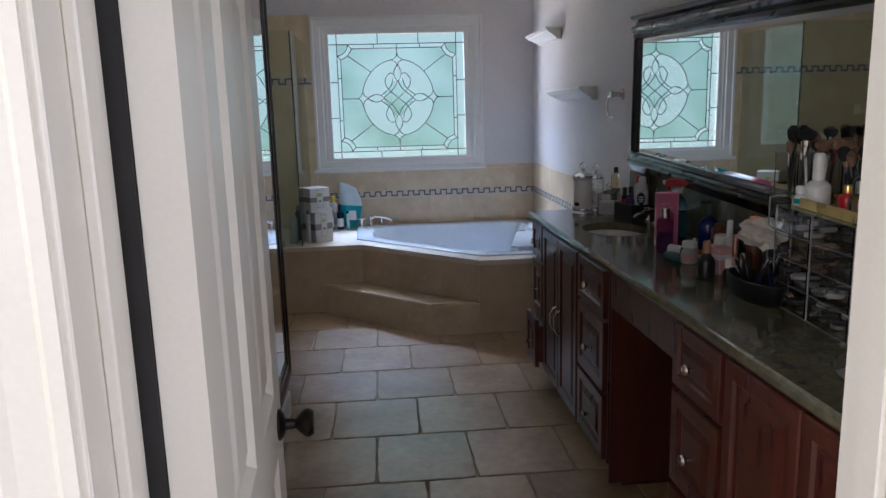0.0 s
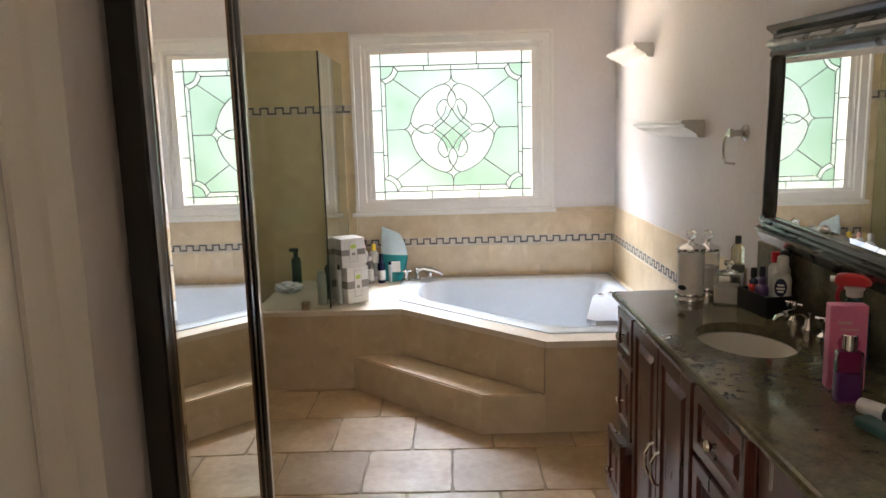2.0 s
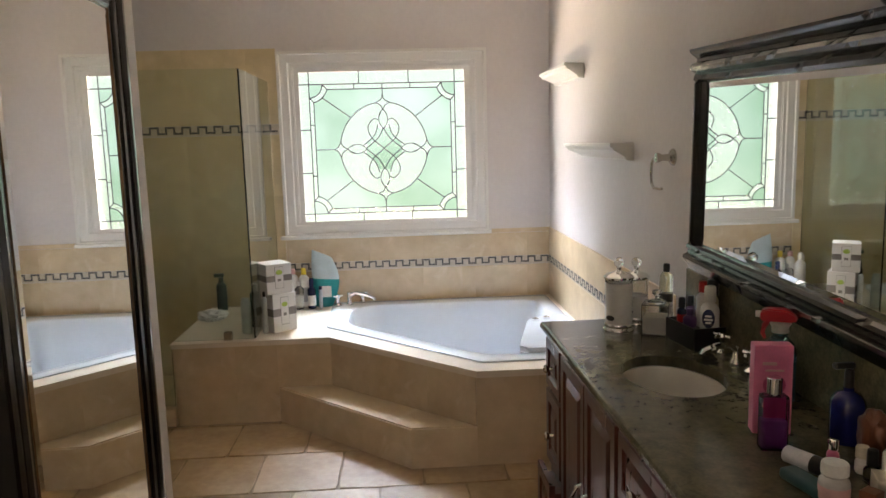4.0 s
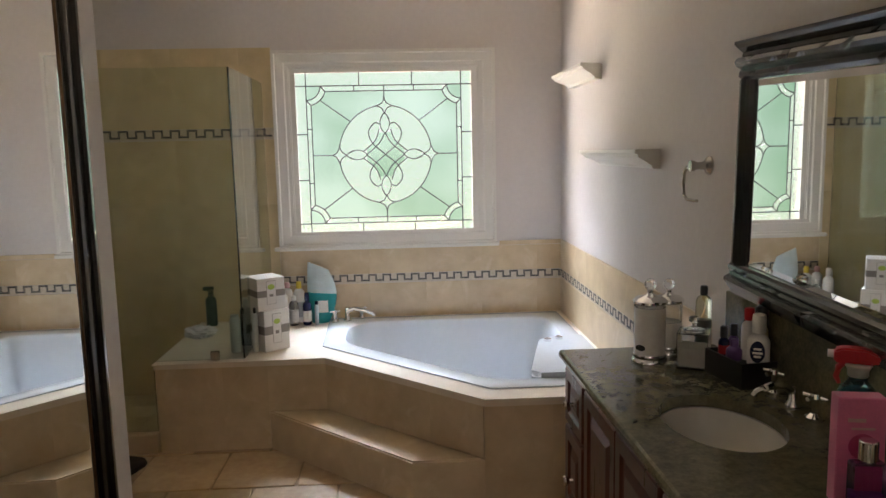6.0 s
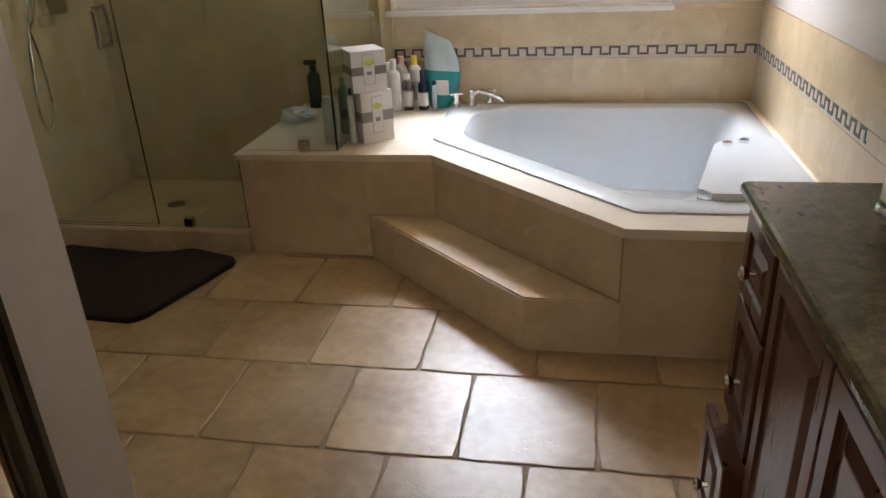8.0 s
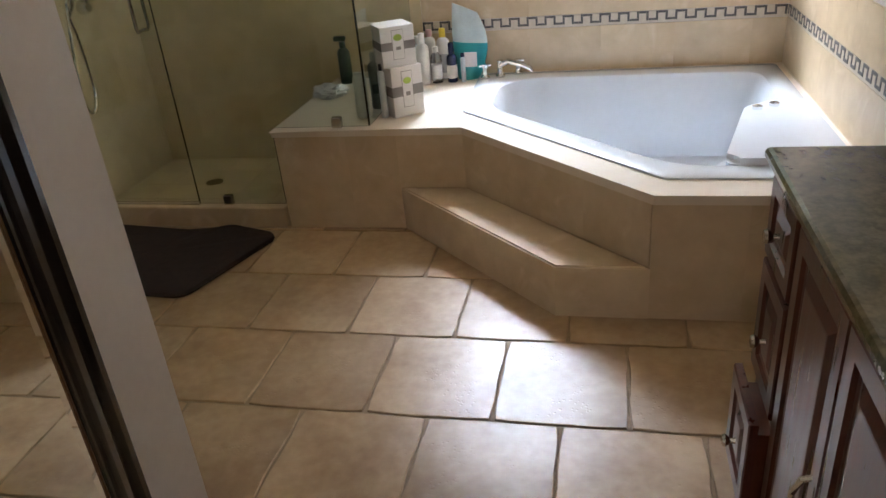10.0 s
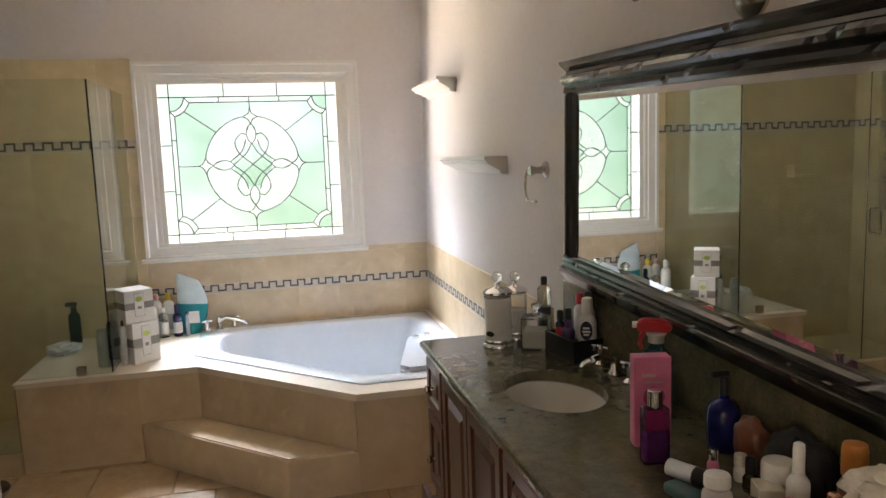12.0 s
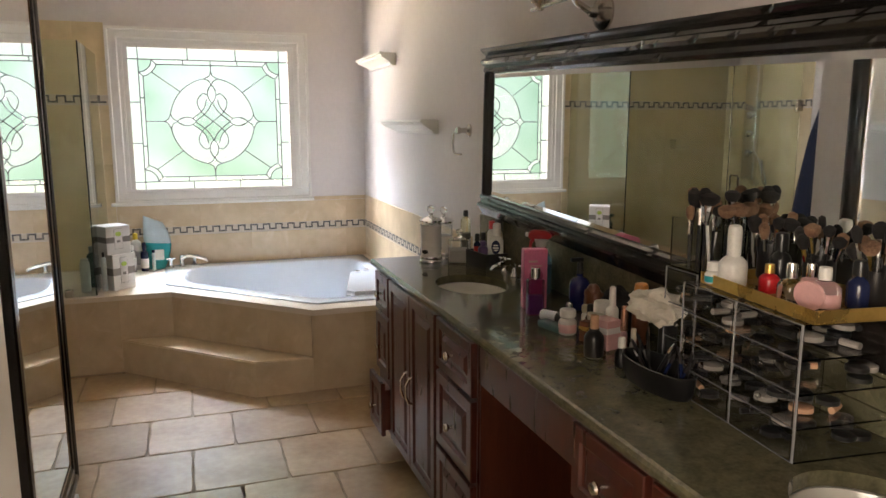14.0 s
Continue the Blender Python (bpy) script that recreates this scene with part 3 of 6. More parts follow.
BAS = [(0.17, 5.555), (0.925, 4.79), (1.20, 4.79), (1.40, 4.98), (1.41, 6.05), (0.30, 6.06), (0.17, 5.92)]
levels = [(rounded(TUB, 0.02), ZD + 0.002), (rounded(TUB, 0.025), ZD + 0.007), (rounded(grow(TUB, -0.006), 0.03), ZD + 0.011), (rounded(grow(TUB, -0.05), 0.05), ZD + 0.012)]
loopsB = [(grow(rounded(BAS, 0.13), 0.02), ZD + 0.010), (rounded(BAS, 0.13), ZD + 0.004), (grow(rounded(BAS, 0.13), -0.02), ZD - 0.03), (grow(rounded(BAS, 0.14), -0.06), ZD - 0.25), (grow(rounded(BAS, 0.15), -0.11), ZD - 0.385), (grow(rounded(BAS, 0.15), -0.2), ZD - 0.41)]
bm = bmesh.new()


def loop_mesh(bm, loops):
    prev = None
    for pts, z in loops:
        cur = [bm.verts.new((*p, z)) for p in pts]
        if prev:
            n = len(cur)
            for k in range(n):
                bm.faces.new((prev[k], prev[(k + 1) % n], cur[(k + 1) % n], cur[k]))
        prev = cur
    return prev


last = loop_mesh(bm, levels)
firstB = [bm.verts.new((*p, loopsB[0][1])) for p in loopsB[0][0]]
es = [bm.edges.new((firstB[k], firstB[(k + 1) % len(firstB)])) for k in range(len(firstB))]
es += [e for e in bm.edges if e.verts[0] in set(last) and e.verts[1] in set(last)]
bmesh.ops.triangle_fill(bm, use_beauty=True, edges=es)
prev = firstB
for pts, z in loopsB[1:]:
    cur = [bm.verts.new((*p, z)) for p in pts]
    n = len(cur)
    for k in range(n):
        bm.faces.new((prev[k], prev[(k + 1) % n], cur[(k + 1) % n], cur[k]))
    prev = cur
bm.faces.new(prev)
part("tub_shell", bm, ACRYL, tub, "", True)
for k, (u, v) in enumerate(((0.47, 5.40), (1.36, 5.75))):
    bm = bmesh.new()
    rot = pose(0, 0, 0, 90, 0, 45) if k == 0 else pose(0, 0, 0, 90, 0, -90)
    lathe(bm, [(0.036, 0), (0.036, 0.006), (0.024, 0.012), (0.012, 0.012), (0.010, 0.004)], seg=18, m=Matrix.Translation((0.335, 5.72, 0.30) if k == 0 else (1.345, 5.4, 0.30)) @ (pose(0, 0, 0, 0, 90, 0) if k == 0 else pose(0, 0, 0, 0, -90, 0)))
    part("jet", bm, CHROME, tub, "chrome whirlpool jet", True)
bm = bmesh.new()
prism(bm, rounded([(1.085, 4.775), (1.485, 4.775), (1.485, 5.48), (1.40, 5.48), (1.235, 5.37)], 0.05), ZD - 0.36, ZD + 0.036)
bmesh.ops.bevel(bm, geom=[e for e in bm.edges if e.verts[0].co.z > ZD and e.verts[1].co.z > ZD], offset=0.022, segments=3, affect="EDGES")
part("arm_rest", bm, ACRYL, tub, "", True)
for dx, dy in ((1.275, 5.33), (1.345, 5.37)):
    bm = bmesh.new()
    lathe(bm, [(0.02, 0), (0.02, 0.012), (0.012, 0.016), (0, 0.016)], (dx, dy, ZD + 0.036), 14)
    part("air_control", bm, CHROME, tub, "", True)

# tub filler with two cross handles
filler = thing("tub_faucet", "chrome tub filler with two handles on the deck", "faucet", at=(0.155, 6.075, ZD + 0.012))
bm = bmesh.new()
lathe(bm, [(0.026, 0), (0.026, 0.008), (0.016, 0.02), (0.014, 0.075), (0.018, 0.085), (0, 0.09)], seg=14)
tube(bm, [(0, 0, 0.06), (0.05, -0.03, 0.085), (0.12, -0.07, 0.075), (0.165, -0.095, 0.062), (0.172, -0.099, 0.045)], [0.014, 0.014, 0.013, 0.012, 0.011])
part("spout", bm, CHROME, filler, "", True)
for hx, hy in ((-0.075, -0.03), (0.085, 0.055)):
    bm = bmesh.new()
    lathe(bm, [(0.024, 0), (0.024, 0.008), (0.013, 0.02), (0.012, 0.05), (0.017, 0.06), (0.017, 0.075), (0, 0.08)], (hx, hy, 0), 14)
    for a in (0, 90):
        c, s = math.cos(radians(a + 20)), math.sin(radians(a + 20))
        tube(bm, [(hx - 0.032 * c, hy - 0.032 * s, 0.067), (hx + 0.032 * c, hy + 0.032 * s, 0.067)], 0.006, 8)
    part("handle", bm, CHROME, filler, "", True)

# ---- wall tiling: wainscot, shower walls and key borders ----
wain = structure(new("wall_tiling"), "cream tile wainscot with a dark key border", "tiling")
ZW, ZB0, ZB1 = 0.955, 0.705, 0.762
face_tiles((-0.262, YB), (XR, YB), 0, 0, 0.36, wain, TILE, rows=[(ZD + 0.004, ZB0 - 0.002), (ZB1 + 0.002, 0.925)], first=0.20)
face_tiles((1.135, YB), (XR, YB), 0, 0, 0.36, wain, TILE, rows=[(0.927, ZW)], first=0.2)
face_tiles((XR, YB - 0.012), (XR, 3.88), 0, 0, 0.36, wain, TILE, rows=[(ZD + 0.004, ZB0 - 0.002), (ZB1 + 0.002, ZW)], first=0.30)
SB0, SB1, ST = 1.632, 1.697, 2.183
shrows = [(0.002, 0.41), (0.41, 0.82), (0.82, 1.225), (1.225, SB0 - 0.002), (SB1 + 0.002, ST)]
face_tiles((XL, YB), (-0.264, YB), 0, 0, 0.41, wain, SHTILE, rows=shrows, first=0.25)
face_tiles((XL, 5.20), (XL, YB - 0.012), 0, 0, 0.41, wain, SHTILE, rows=shrows, first=0.17)


def key_border(a, b, z0, z1, parent):
    """A mosaic strip: pale bed with a dark key pattern of small square stones laid in it."""
    a, b = Vector((*a, 0)), Vector((*b, 0))
    L, d = (b - a).length, (b - a).normalized()
    nrm = Vector((d.y, -d.x, 0))
    mw = Matrix(((d.x, -nrm.x, 0, a.x), (d.y, -nrm.y, 0, a.y), (0, 0, 1, z0), (0, 0, 0, 1)))
    bm = bmesh.new()
    hull(bm, 0, L, -0.007, 0, 0, z1 - z0)
    o = part("border_bed", bm, KEYL, parent)
    o.matrix_world = mw
    c = (z1 - z0) / 5
    # one repeat is eight cells wide and five high
    cells = ["11111000", "10001000", "10001000", "10001111", "00000000"]
    bm = bmesh.new()
    k = 0
    while k * c < L - c:
        for r in range(5):
            if cells[r][k % 8] == "1":
                x0, zz = k * c, z1 - z0 - (r + 1) * c
                hull(bm, x0 + 0.0004, x0 + c - 0.0004, -0.009, -0.006, zz + 0.0004, zz + c - 0.0004)
        k += 1
    o = part("border_mosaic", bm, KEYD, parent, "dark grey key pattern mosaic")
    o["kind"] = "stuff"
    o.matrix_world = mw


key_border((-0.262, YB), (XR - 0.008, YB), ZB0, ZB1, wain)
key_border((XR, YB - 0.008), (XR, 4.66), ZB0, ZB1, wain)
face_tiles((XR, 4.659), (XR, 3.88), 0, 0, 0.36, wain, TILE, rows=[(ZB0, ZB1)])
key_border((XL, YB), (-0.264, YB), SB0, SB1, wain)
key_border((XL, 5.20), (XL, YB - 0.008), SB0, SB1, wain)

# ---- shower ----
curb = structure(new("shower_curb"), "cream tiled shower curb", "curb")
block("curb_body", TILE, curb, XL, -0.785, 5.262, 5.36, 0, 0.105, 0.005)
pan = structure(new("shower_floor"), "cream tiled shower floor", "floor")
for k in range(5):
    for j in range(4):
        x0, y0 = XL + 0.012 + k * 0.234, 5.362 + j * 0.2065
        block("tile", SHTILE, pan, x0, x0 + 0.232, y0, y0 + 0.204, -0.004, 0.02, 0.001)
enc = thing("shower_enclosure", "frameless clear glass shower enclosure with nickel clips", "shower enclosure")


def glass_sheet(name, pts, y0, thick, axis, label=""):
    bm = bmesh.new()
    if axis == "y":
        a, b = [bm.verts.new((u, y0, v)) for u, v in pts], [bm.verts.new((u, y0 + thick, v)) for u, v in pts]
    else:
        a, b = [bm.verts.new((y0, u, v)) for u, v in pts], [bm.verts.new((y0 + thick, u, v)) for u, v in pts]
    n = len(pts)
    bm.faces.new(a), bm.faces.new(list(reversed(b)))
    for k in range(n):
        bm.faces.new((a[k], b[k], b[(k + 1) % n], a[(k + 1) % n]))
    o = part(name, bm, SHGLASS, enc, label)
    o.visible_shadow = False
    return o


ZG = 1.97
glass_sheet("fixed_panel", [(-1.243, 0.112), (-0.792, 0.112), (-0.792, 0.486), (-0.325, 0.486), (-0.325, ZG), (-1.243, ZG)], 5.298, 0.008, "y")
gdoor = glass_sheet("glass_door", [(-1.92, 0.118), (-1.248, 0.118), (-1.248, ZG), (-1.92, ZG)], 5.298, 0.008, "y", "clear glass door with a nickel pull")
glass_sheet("return_panel", [(5.31, 0.486), (6.186, 0.486), (6.186, ZG), (5.31, ZG)], -0.332, 0.008, "x")
for cx, cz, w in ((-0.475, 0.505, 0.045), (-1.088, 0.132, 0.045), (-0.60, 0.505, 0.0)):
    if w:
        block("clip", NICKEL, enc, cx - w / 2, cx + w / 2, 5.288, 5.318, cz - 0.024, cz + 0.024, 0.003)
block("clip", NICKEL, enc, -0.343, -0.313, 5.80, 5.845, 0.481, 0.529, 0.003)
block("bottom_sweep", ACRYG, enc, -1.91, -1.25, 5.294, 5.312, 0.106, 0.117, 0.002, "clear plastic sweep")
for hz in (0.45, 1.65):
    block("hinge", NICKEL, enc, -1.936, -1.875, 5.286, 5.32, hz - 0.045, hz + 0.045, 0.004)
bm = bmesh.new()
for yy in (5.262, 5.342):
    s = -1 if yy < 5.3 else 1
    tube(bm, [(-1.31, 5.302 + s * 0.006, 1.10), (-1.31, 5.302 + s * 0.04, 1.105), (-1.31, 5.302 + s * 0.048, 1.09), (-1.31, 5.302 + s * 0.048, 0.955), (-1.31, 5.302 + s * 0.04, 0.94), (-1.31, 5.302 + s * 0.006, 0.945)], 0.008, 8)
part("pull", bm, NICKEL, gdoor, "brushed nickel pull", True)

def hose_line():
    """The hanging loop of the shower hose, beside the column."""
    knots = [Vector(p) for p in ((0.05, -0.05, 1.30), (0.06, -0.22, 1.10), (0.06, -0.30, 0.80), (0.06, -0.33, 0.58), (0.06, -0.28, 0.51), (0.06, -0.23, 0.60), (0.06, -0.23, 0.85), (0.05, -0.24, 0.985))]
    return smooth_line(knots, 5)


column = thing("shower_column", "chrome shower column with hand shower on the tiled wall", "shower", at=(XL + 0.008, 5.82, 0))
bm = bmesh.new()
hull(bm, 0.004, 0.055, -0.075, 0.075, 1.02, 2.12, 0.012, 2)
part("panel", bm, CHROME, column, "", True)
bm = bmesh.new()
tube(bm, [(0.03, 0, 2.1), (0.05, 0, 2.17), (0.14, 0, 2.2), (0.30, 0, 2.19), (0.33, 0, 2.16)], 0.011)
lathe(bm, [(0.02, 0.03), (0.10, 0.01), (0.105, 0), (0, 0)], (0.33, 0, 2.13), 20)
part("shower_head", bm, CHROME, column, "", True)
for z in (1.25, 1.42, 1.58):
    bm = bmesh.new()
    lathe(bm, [(0.032, 0), (0.032, 0.02), (0.022, 0.045), (0, 0.047)], seg=14, m=Matrix.Translation((0.05, 0, z)) @ pose(0, 0, 0, 0, 90, 0))
    tube(bm, [(0.085, -0.05, z), (0.085, 0.05, z)], 0.008)
    part("valve", bm, CHROME, column, "", True)
bm = bmesh.new()
tube(bm, hose_line(), 0.0085)
part("hose", bm, CHROME, column, "flexible metal hose", True)
bm = bmesh.new()
tube(bm, [(0.05, -0.24, 0.98), (0.085, -0.24, 1.03), (0.10, -0.235, 1.12), (0.11, -0.23, 1.20)], [0.010, 0.012, 0.015, 0.026], 10)
part("hand_shower", bm, CHROME, column, "chrome hand shower", True)
bm = bmesh.new()
lathe(bm, [(0.034, 0), (0.034, 0.02), (0.024, 0.05), (0, 0.052)], seg=14, m=Matrix.Translation((0.008, -0.08, 1.0)) @ pose(0, 0, 0, 0, 90, 0))
part("valve", bm, CHROME, column, "", True)
drain = thing("shower_drain", "round nickel drain in the shower floor", "drain", at=(-1.446, 5.80, 0.0205))
bm = bmesh.new()
lathe(bm, [(0.048, 0), (0.048, 0.003), (0.040, 0.004), (0, 0.0035)], seg=22)
part("grate", bm, NICKEL, drain, "", True)
dish = thing("soap_dish", "cream ceramic corner soap dish on shower wall", "soap dish", at=(-1.42, YB - 0.008, 1.30))
bm = bmesh.new()
hull(bm, -0.08, 0.08, -0.09, 0, -0.02, 0.0, 0.006, 2)
hull(bm, -0.08, 0.08, -0.012, 0, 0.0, 0.075, 0.005, 2)
hull(bm, 0.066, 0.08, -0.09, -0.005, 0.0, 0.07, 0.006, 2)
part("dish", bm, SHTILE, dish)

# ---- vanity ----
XF, XC, YV0, YV1, ZC = 1.052, 1.022, YD, 3.862, 0.88


def raised_front(y0, y1, z0, z1, parent, name, x=XF, knob=None, handle=None):
    """A cabinet front: outer frame, sunk bevel and raised centre field."""
    bm = bmesh.new()
    rings = [(0.0, 0.0), (0.0, -0.017), (0.004, -0.020), (0.040, -0.020), (0.046, -0.013), (0.053, -0.011), (0.058, -0.011), (0.080, -0.019), (0.084, -0.0195)]
    h = min(y1 - y0, z1 - z0)
    f = min(1.0, h / 0.21)
    prev = None
    for inset, dx in rings:
        i = inset * f
        cur = [bm.verts.new((x + dx, y, z)) for y, z in ((y0 + i, z0 + i), (y1 - i, z0 + i), (y1 - i, z1 - i), (y0 + i, z1 - i))]
        if prev:
            for k in range(4):
                bm.faces.new((prev[k], prev[(k + 1) % 4], cur[(k + 1) % 4], cur[k]))
        else:
            bm.faces.new(cur)
        prev = cur
    bm.faces.new(prev)
    o = part(name, bm, CHERRY, parent)
    if knob:
        bm = bmesh.new()
        ky, kz = knob
        lathe(bm, [(0.007, 0), (0.0055, 0.012), (0.012, 0.018), (0.0155, 0.024), (0.013, 0.030), (0, 0.033)], seg=14, m=Matrix.Translation((x - 0.019, ky, kz)) @ pose(0, 0, 0, 0, -90, 0))
        part("knob", bm, NICKEL, o, "brushed nickel knob", True)
    if handle:
        bm = bmesh.new()
        ky, kz = handle
        tube(bm, [(x - 0.018, ky, kz - 0.055), (x - 0.034, ky, kz - 0.05), (x - 0.046, ky, kz - 0.02), (x - 0.046, ky, kz + 0.02), (x - 0.034, ky, kz + 0.05), (x - 0.018, ky, kz + 0.055)], 0.006)
        part("handle", bm, NICKEL, o, "brushed nickel bow handle", True)
    return o


def carcass(name, label, y0, y1, z0=0.09):
    t = thing(name, label, "cabinet", "vanity cabinets")
    bm = bmesh.new()
    hull(bm, XF, XR - 0.004, y0 + 0.001, y1 - 0.001, z0, 0.60)
    hull(bm, XF, XF + 0.02, y0 + 0.001, y1 - 0.001, 0.60, ZC - 0.032)
    hull(bm, XF + 0.02, XR - 0.004, y0 + 0.001, y0 + 0.019, 0.60, ZC - 0.032)
    hull(bm, XF + 0.02, XR - 0.004, y1 - 0.019, y1 - 0.001, 0.60, ZC - 0.032)
    part("body", bm, CHERRY, t)
    block("toe_kick", CHERRY, t, XF + 0.06, XR - 0.004, y0 + 0.001, y1 - 0.001, 0.0, z0 - 0.001)
    return t


def drawer_stack(y0, y1, label, pulled=None):
    t = carcass("drawer_cabinet", label, y0, y1)
    e = 0.012
    mid = (y0 + y1) / 2
    for k, (z0, z1, kz) in enumerate(((0.655, 0.832, 0.742), (0.370, 0.640, 0.492), (0.105, 0.355, 0.215))):
        out = 0.0 if pulled is None or k != 2 else pulled
        d = raised_front(y0 + e, y1 - e, z0, z1, t, "drawer_front", XF - out, (mid, kz))
        if out:
            block("drawer_box", CHERRYR, t, XF - out + 0.002, XF + 0.02, y0 + 0.03, y1 - 0.03, z0 + 0.02, z1 - 0.04)
    return t


def door_pair(y0, y1, label):
    t = carcass("sink_cabinet", label, y0, y1)
    m = (y0 + y1) / 2
    raised_front(y0 + 0.012, m - 0.002, 0.105, 0.832, t, "door", handle=(m - 0.035, 0.45))
    raised_front(m + 0.002, y1 - 0.012, 0.105, 0.832, t, "door", handle=(m + 0.035, 0.45))
    return t


drawer_stack(3.595, 3.84, "dark cherry three-drawer vanity cabinet beside the tub, bottom drawer ajar", 0.035)
door_pair(2.945, 3.595, "dark cherry two-door vanity cabinet under the sink")
drawer_stack(2.575, 2.945, "dark cherry three-drawer vanity cabinet beside the knee space")
knee = thing("knee_space_apron", "dark cherry apron board over the vanity knee space", "apron")
block("apron_board", CHERRY, knee, XF, XF + 0.022, 1.966, 2.574, 0.705, ZC - 0.033, 0.003)
block("back_panel", CHERRYR, knee, XR - 0.03, XR - 0.006, 1.966, 2.574, 0.02, ZC - 0.033, 0.0)
block("side_panel", CHERRYR, knee, XF + 0.004, XR - 0.032, 2.560, 2.5735, 0.02, 0.703, 0.001)
drawer_stack(1.66, 1.965, "dark cherry drawer cabinet between knee space and near sink")
door_pair(1.01, 1.66, "dark cherry two-door vanity cabinet under the near sink")
filler_c = carcass("filler_cabinet", "dark cherry end panel of the vanity beside the doorway", 0.785, 1.01)
raised_front(0.80, 0.998, 0.105, 0.832, filler_c, "panel")

# granite top with two oval cut-outs
SINKS = [(1.266, 3.188), (1.266, 1.325)]
RSX, RSY = 0.137, 0.188
top = thing("granite_countertop", "polished dark green granite vanity top", "countertop")
bm = bmesh.new()
prof = [(0.0, ZC - 0.028), (-0.006, ZC - 0.022), (-0.006, ZC - 0.010), (0.0, ZC - 0.004), (0.006, ZC)]


def oval(cx, cy, rx, ry, n=40):
    return [(cx + rx * math.cos(2 * math.pi * k / n), cy + ry * math.sin(2 * math.pi * k / n)) for k in range(n)]


outer = [(XC + 0.006, YV0 + 0.002), (XC + 0.006, YV1 - 0.006), (XR - 0.002, YV1 - 0.006), (XR - 0.002, YV0 + 0.002)]
ov = [bm.verts.new((*p, ZC)) for p in outer]
es = [bm.edges.new((ov[k], ov[(k + 1) % 4])) for k in range(4)]
for cx, cy in SINKS:
    iv = [bm.verts.new((*p, ZC)) for p in oval(cx, cy, RSX, RSY)]
    es += [bm.edges.new((iv[k], iv[(k + 1) % len(iv)])) for k in range(len(iv))]
    lo = [bm.verts.new((*p, ZC - 0.03)) for p in oval(cx, cy, RSX, RSY)]
    for k in range(len(iv)):
        bm.faces.new((iv[k], iv[(k + 1) % len(iv)], lo[(k + 1) % len(iv)], lo[k]))
bmesh.ops.triangle_fill(bm, use_beauty=True, edges=es)
prev = ov
for dx, z in ((-0.006, ZC - 0.004), (-0.010, ZC - 0.012), (-0.010, ZC - 0.022), (-0.004, ZC - 0.031)):
    cur = [bm.verts.new(c) for c in ((outer[0][0] + dx, outer[0][1], z), (outer[1][0] + dx, outer[1][1] - dx, z), (outer[2][0], outer[2][1] - dx, z), (outer[3][0], outer[3][1], z))]
    for k in range(4):
        bm.faces.new((prev[k], prev[(k + 1) % 4], cur[(k + 1) % 4], cur[k]))
    prev = cur
part("slab", bm, GRANITE, top)
block("backsplash", GRANITE, top, XR - 0.022, XR - 0.001, YV0 + 0.004, 3.735, ZC + 0.001, 1.086, 0.003)


def sink_at(cx, cy):
    t = thing("sink", "white oval undermount sink in the granite top", "sink", "vanity sinks", (cx, cy, ZC))
    bm = bmesh.new()
    prev = None
    for f, z in ((1.05, -0.034), (1.0, -0.0345), (0.97, -0.05), (0.88, -0.11), (0.66, -0.155), (0.3, -0.17), (0.12, -0.172)):
        cur = [bm.verts.new((x, y, z)) for x, y in oval(0, 0, RSX * f, RSY * f)]
        if prev:
            for k in range(len(cur)):
                bm.faces.new((prev[k], prev[(k + 1) % len(cur)], cur[(k + 1) % len(cur)], cur[k]))
        prev = cur
    bm.faces.new(prev)
    part("basin", bm, PORC, t, "", True)
    bm = bmesh.new()
    lathe(bm, [(0.026, 0), (0.026, 0.004), (0.018, 0.007), (0, 0.007)], (0, 0, -0.171), 16)
    part("drain", bm, CHROME, t, "", True)
    f = thing("faucet", "chrome widespread faucet with two cross handles", "faucet", "vanity faucets", (XR - 0.052, cy + 0.078, ZC))
    bm = bmesh.new()
    lathe(bm, [(0.022, 0), (0.022, 0.006), (0.014, 0.016), (0.011, 0.046), (0.013, 0.054), (0, 0.058)], seg=14)
    tube(bm, [(0, 0, 0.04), (-0.024, 0, 0.058), (-0.065, -0.006, 0.056), (-0.104, -0.012, 0.044), (-0.110, -0.013, 0.034)], [0.011, 0.011, 0.010, 0.009, 0.008])
    part("spout", bm, CHROME, f, "", True)
    for dy in (-0.098, 0.098):
        bm = bmesh.new()
        lathe(bm, [(0.024, 0), (0.024, 0.008), (0.012, 0.018), (0.011, 0.045), (0.016, 0.055), (0.012, 0.066), (0, 0.068)], (0, dy, 0), 14)
        for a in (25, 115):
            c, s = math.cos(radians(a)), math.sin(radians(a))
            tube(bm, [(-0.032 * c, dy - 0.032 * s, 0.057), (0.032 * c, dy + 0.032 * s, 0.057)], 0.0055, 8)
        part("handle", bm, CHROME, f, "", True)


for c in SINKS:
    sink_at(*c)


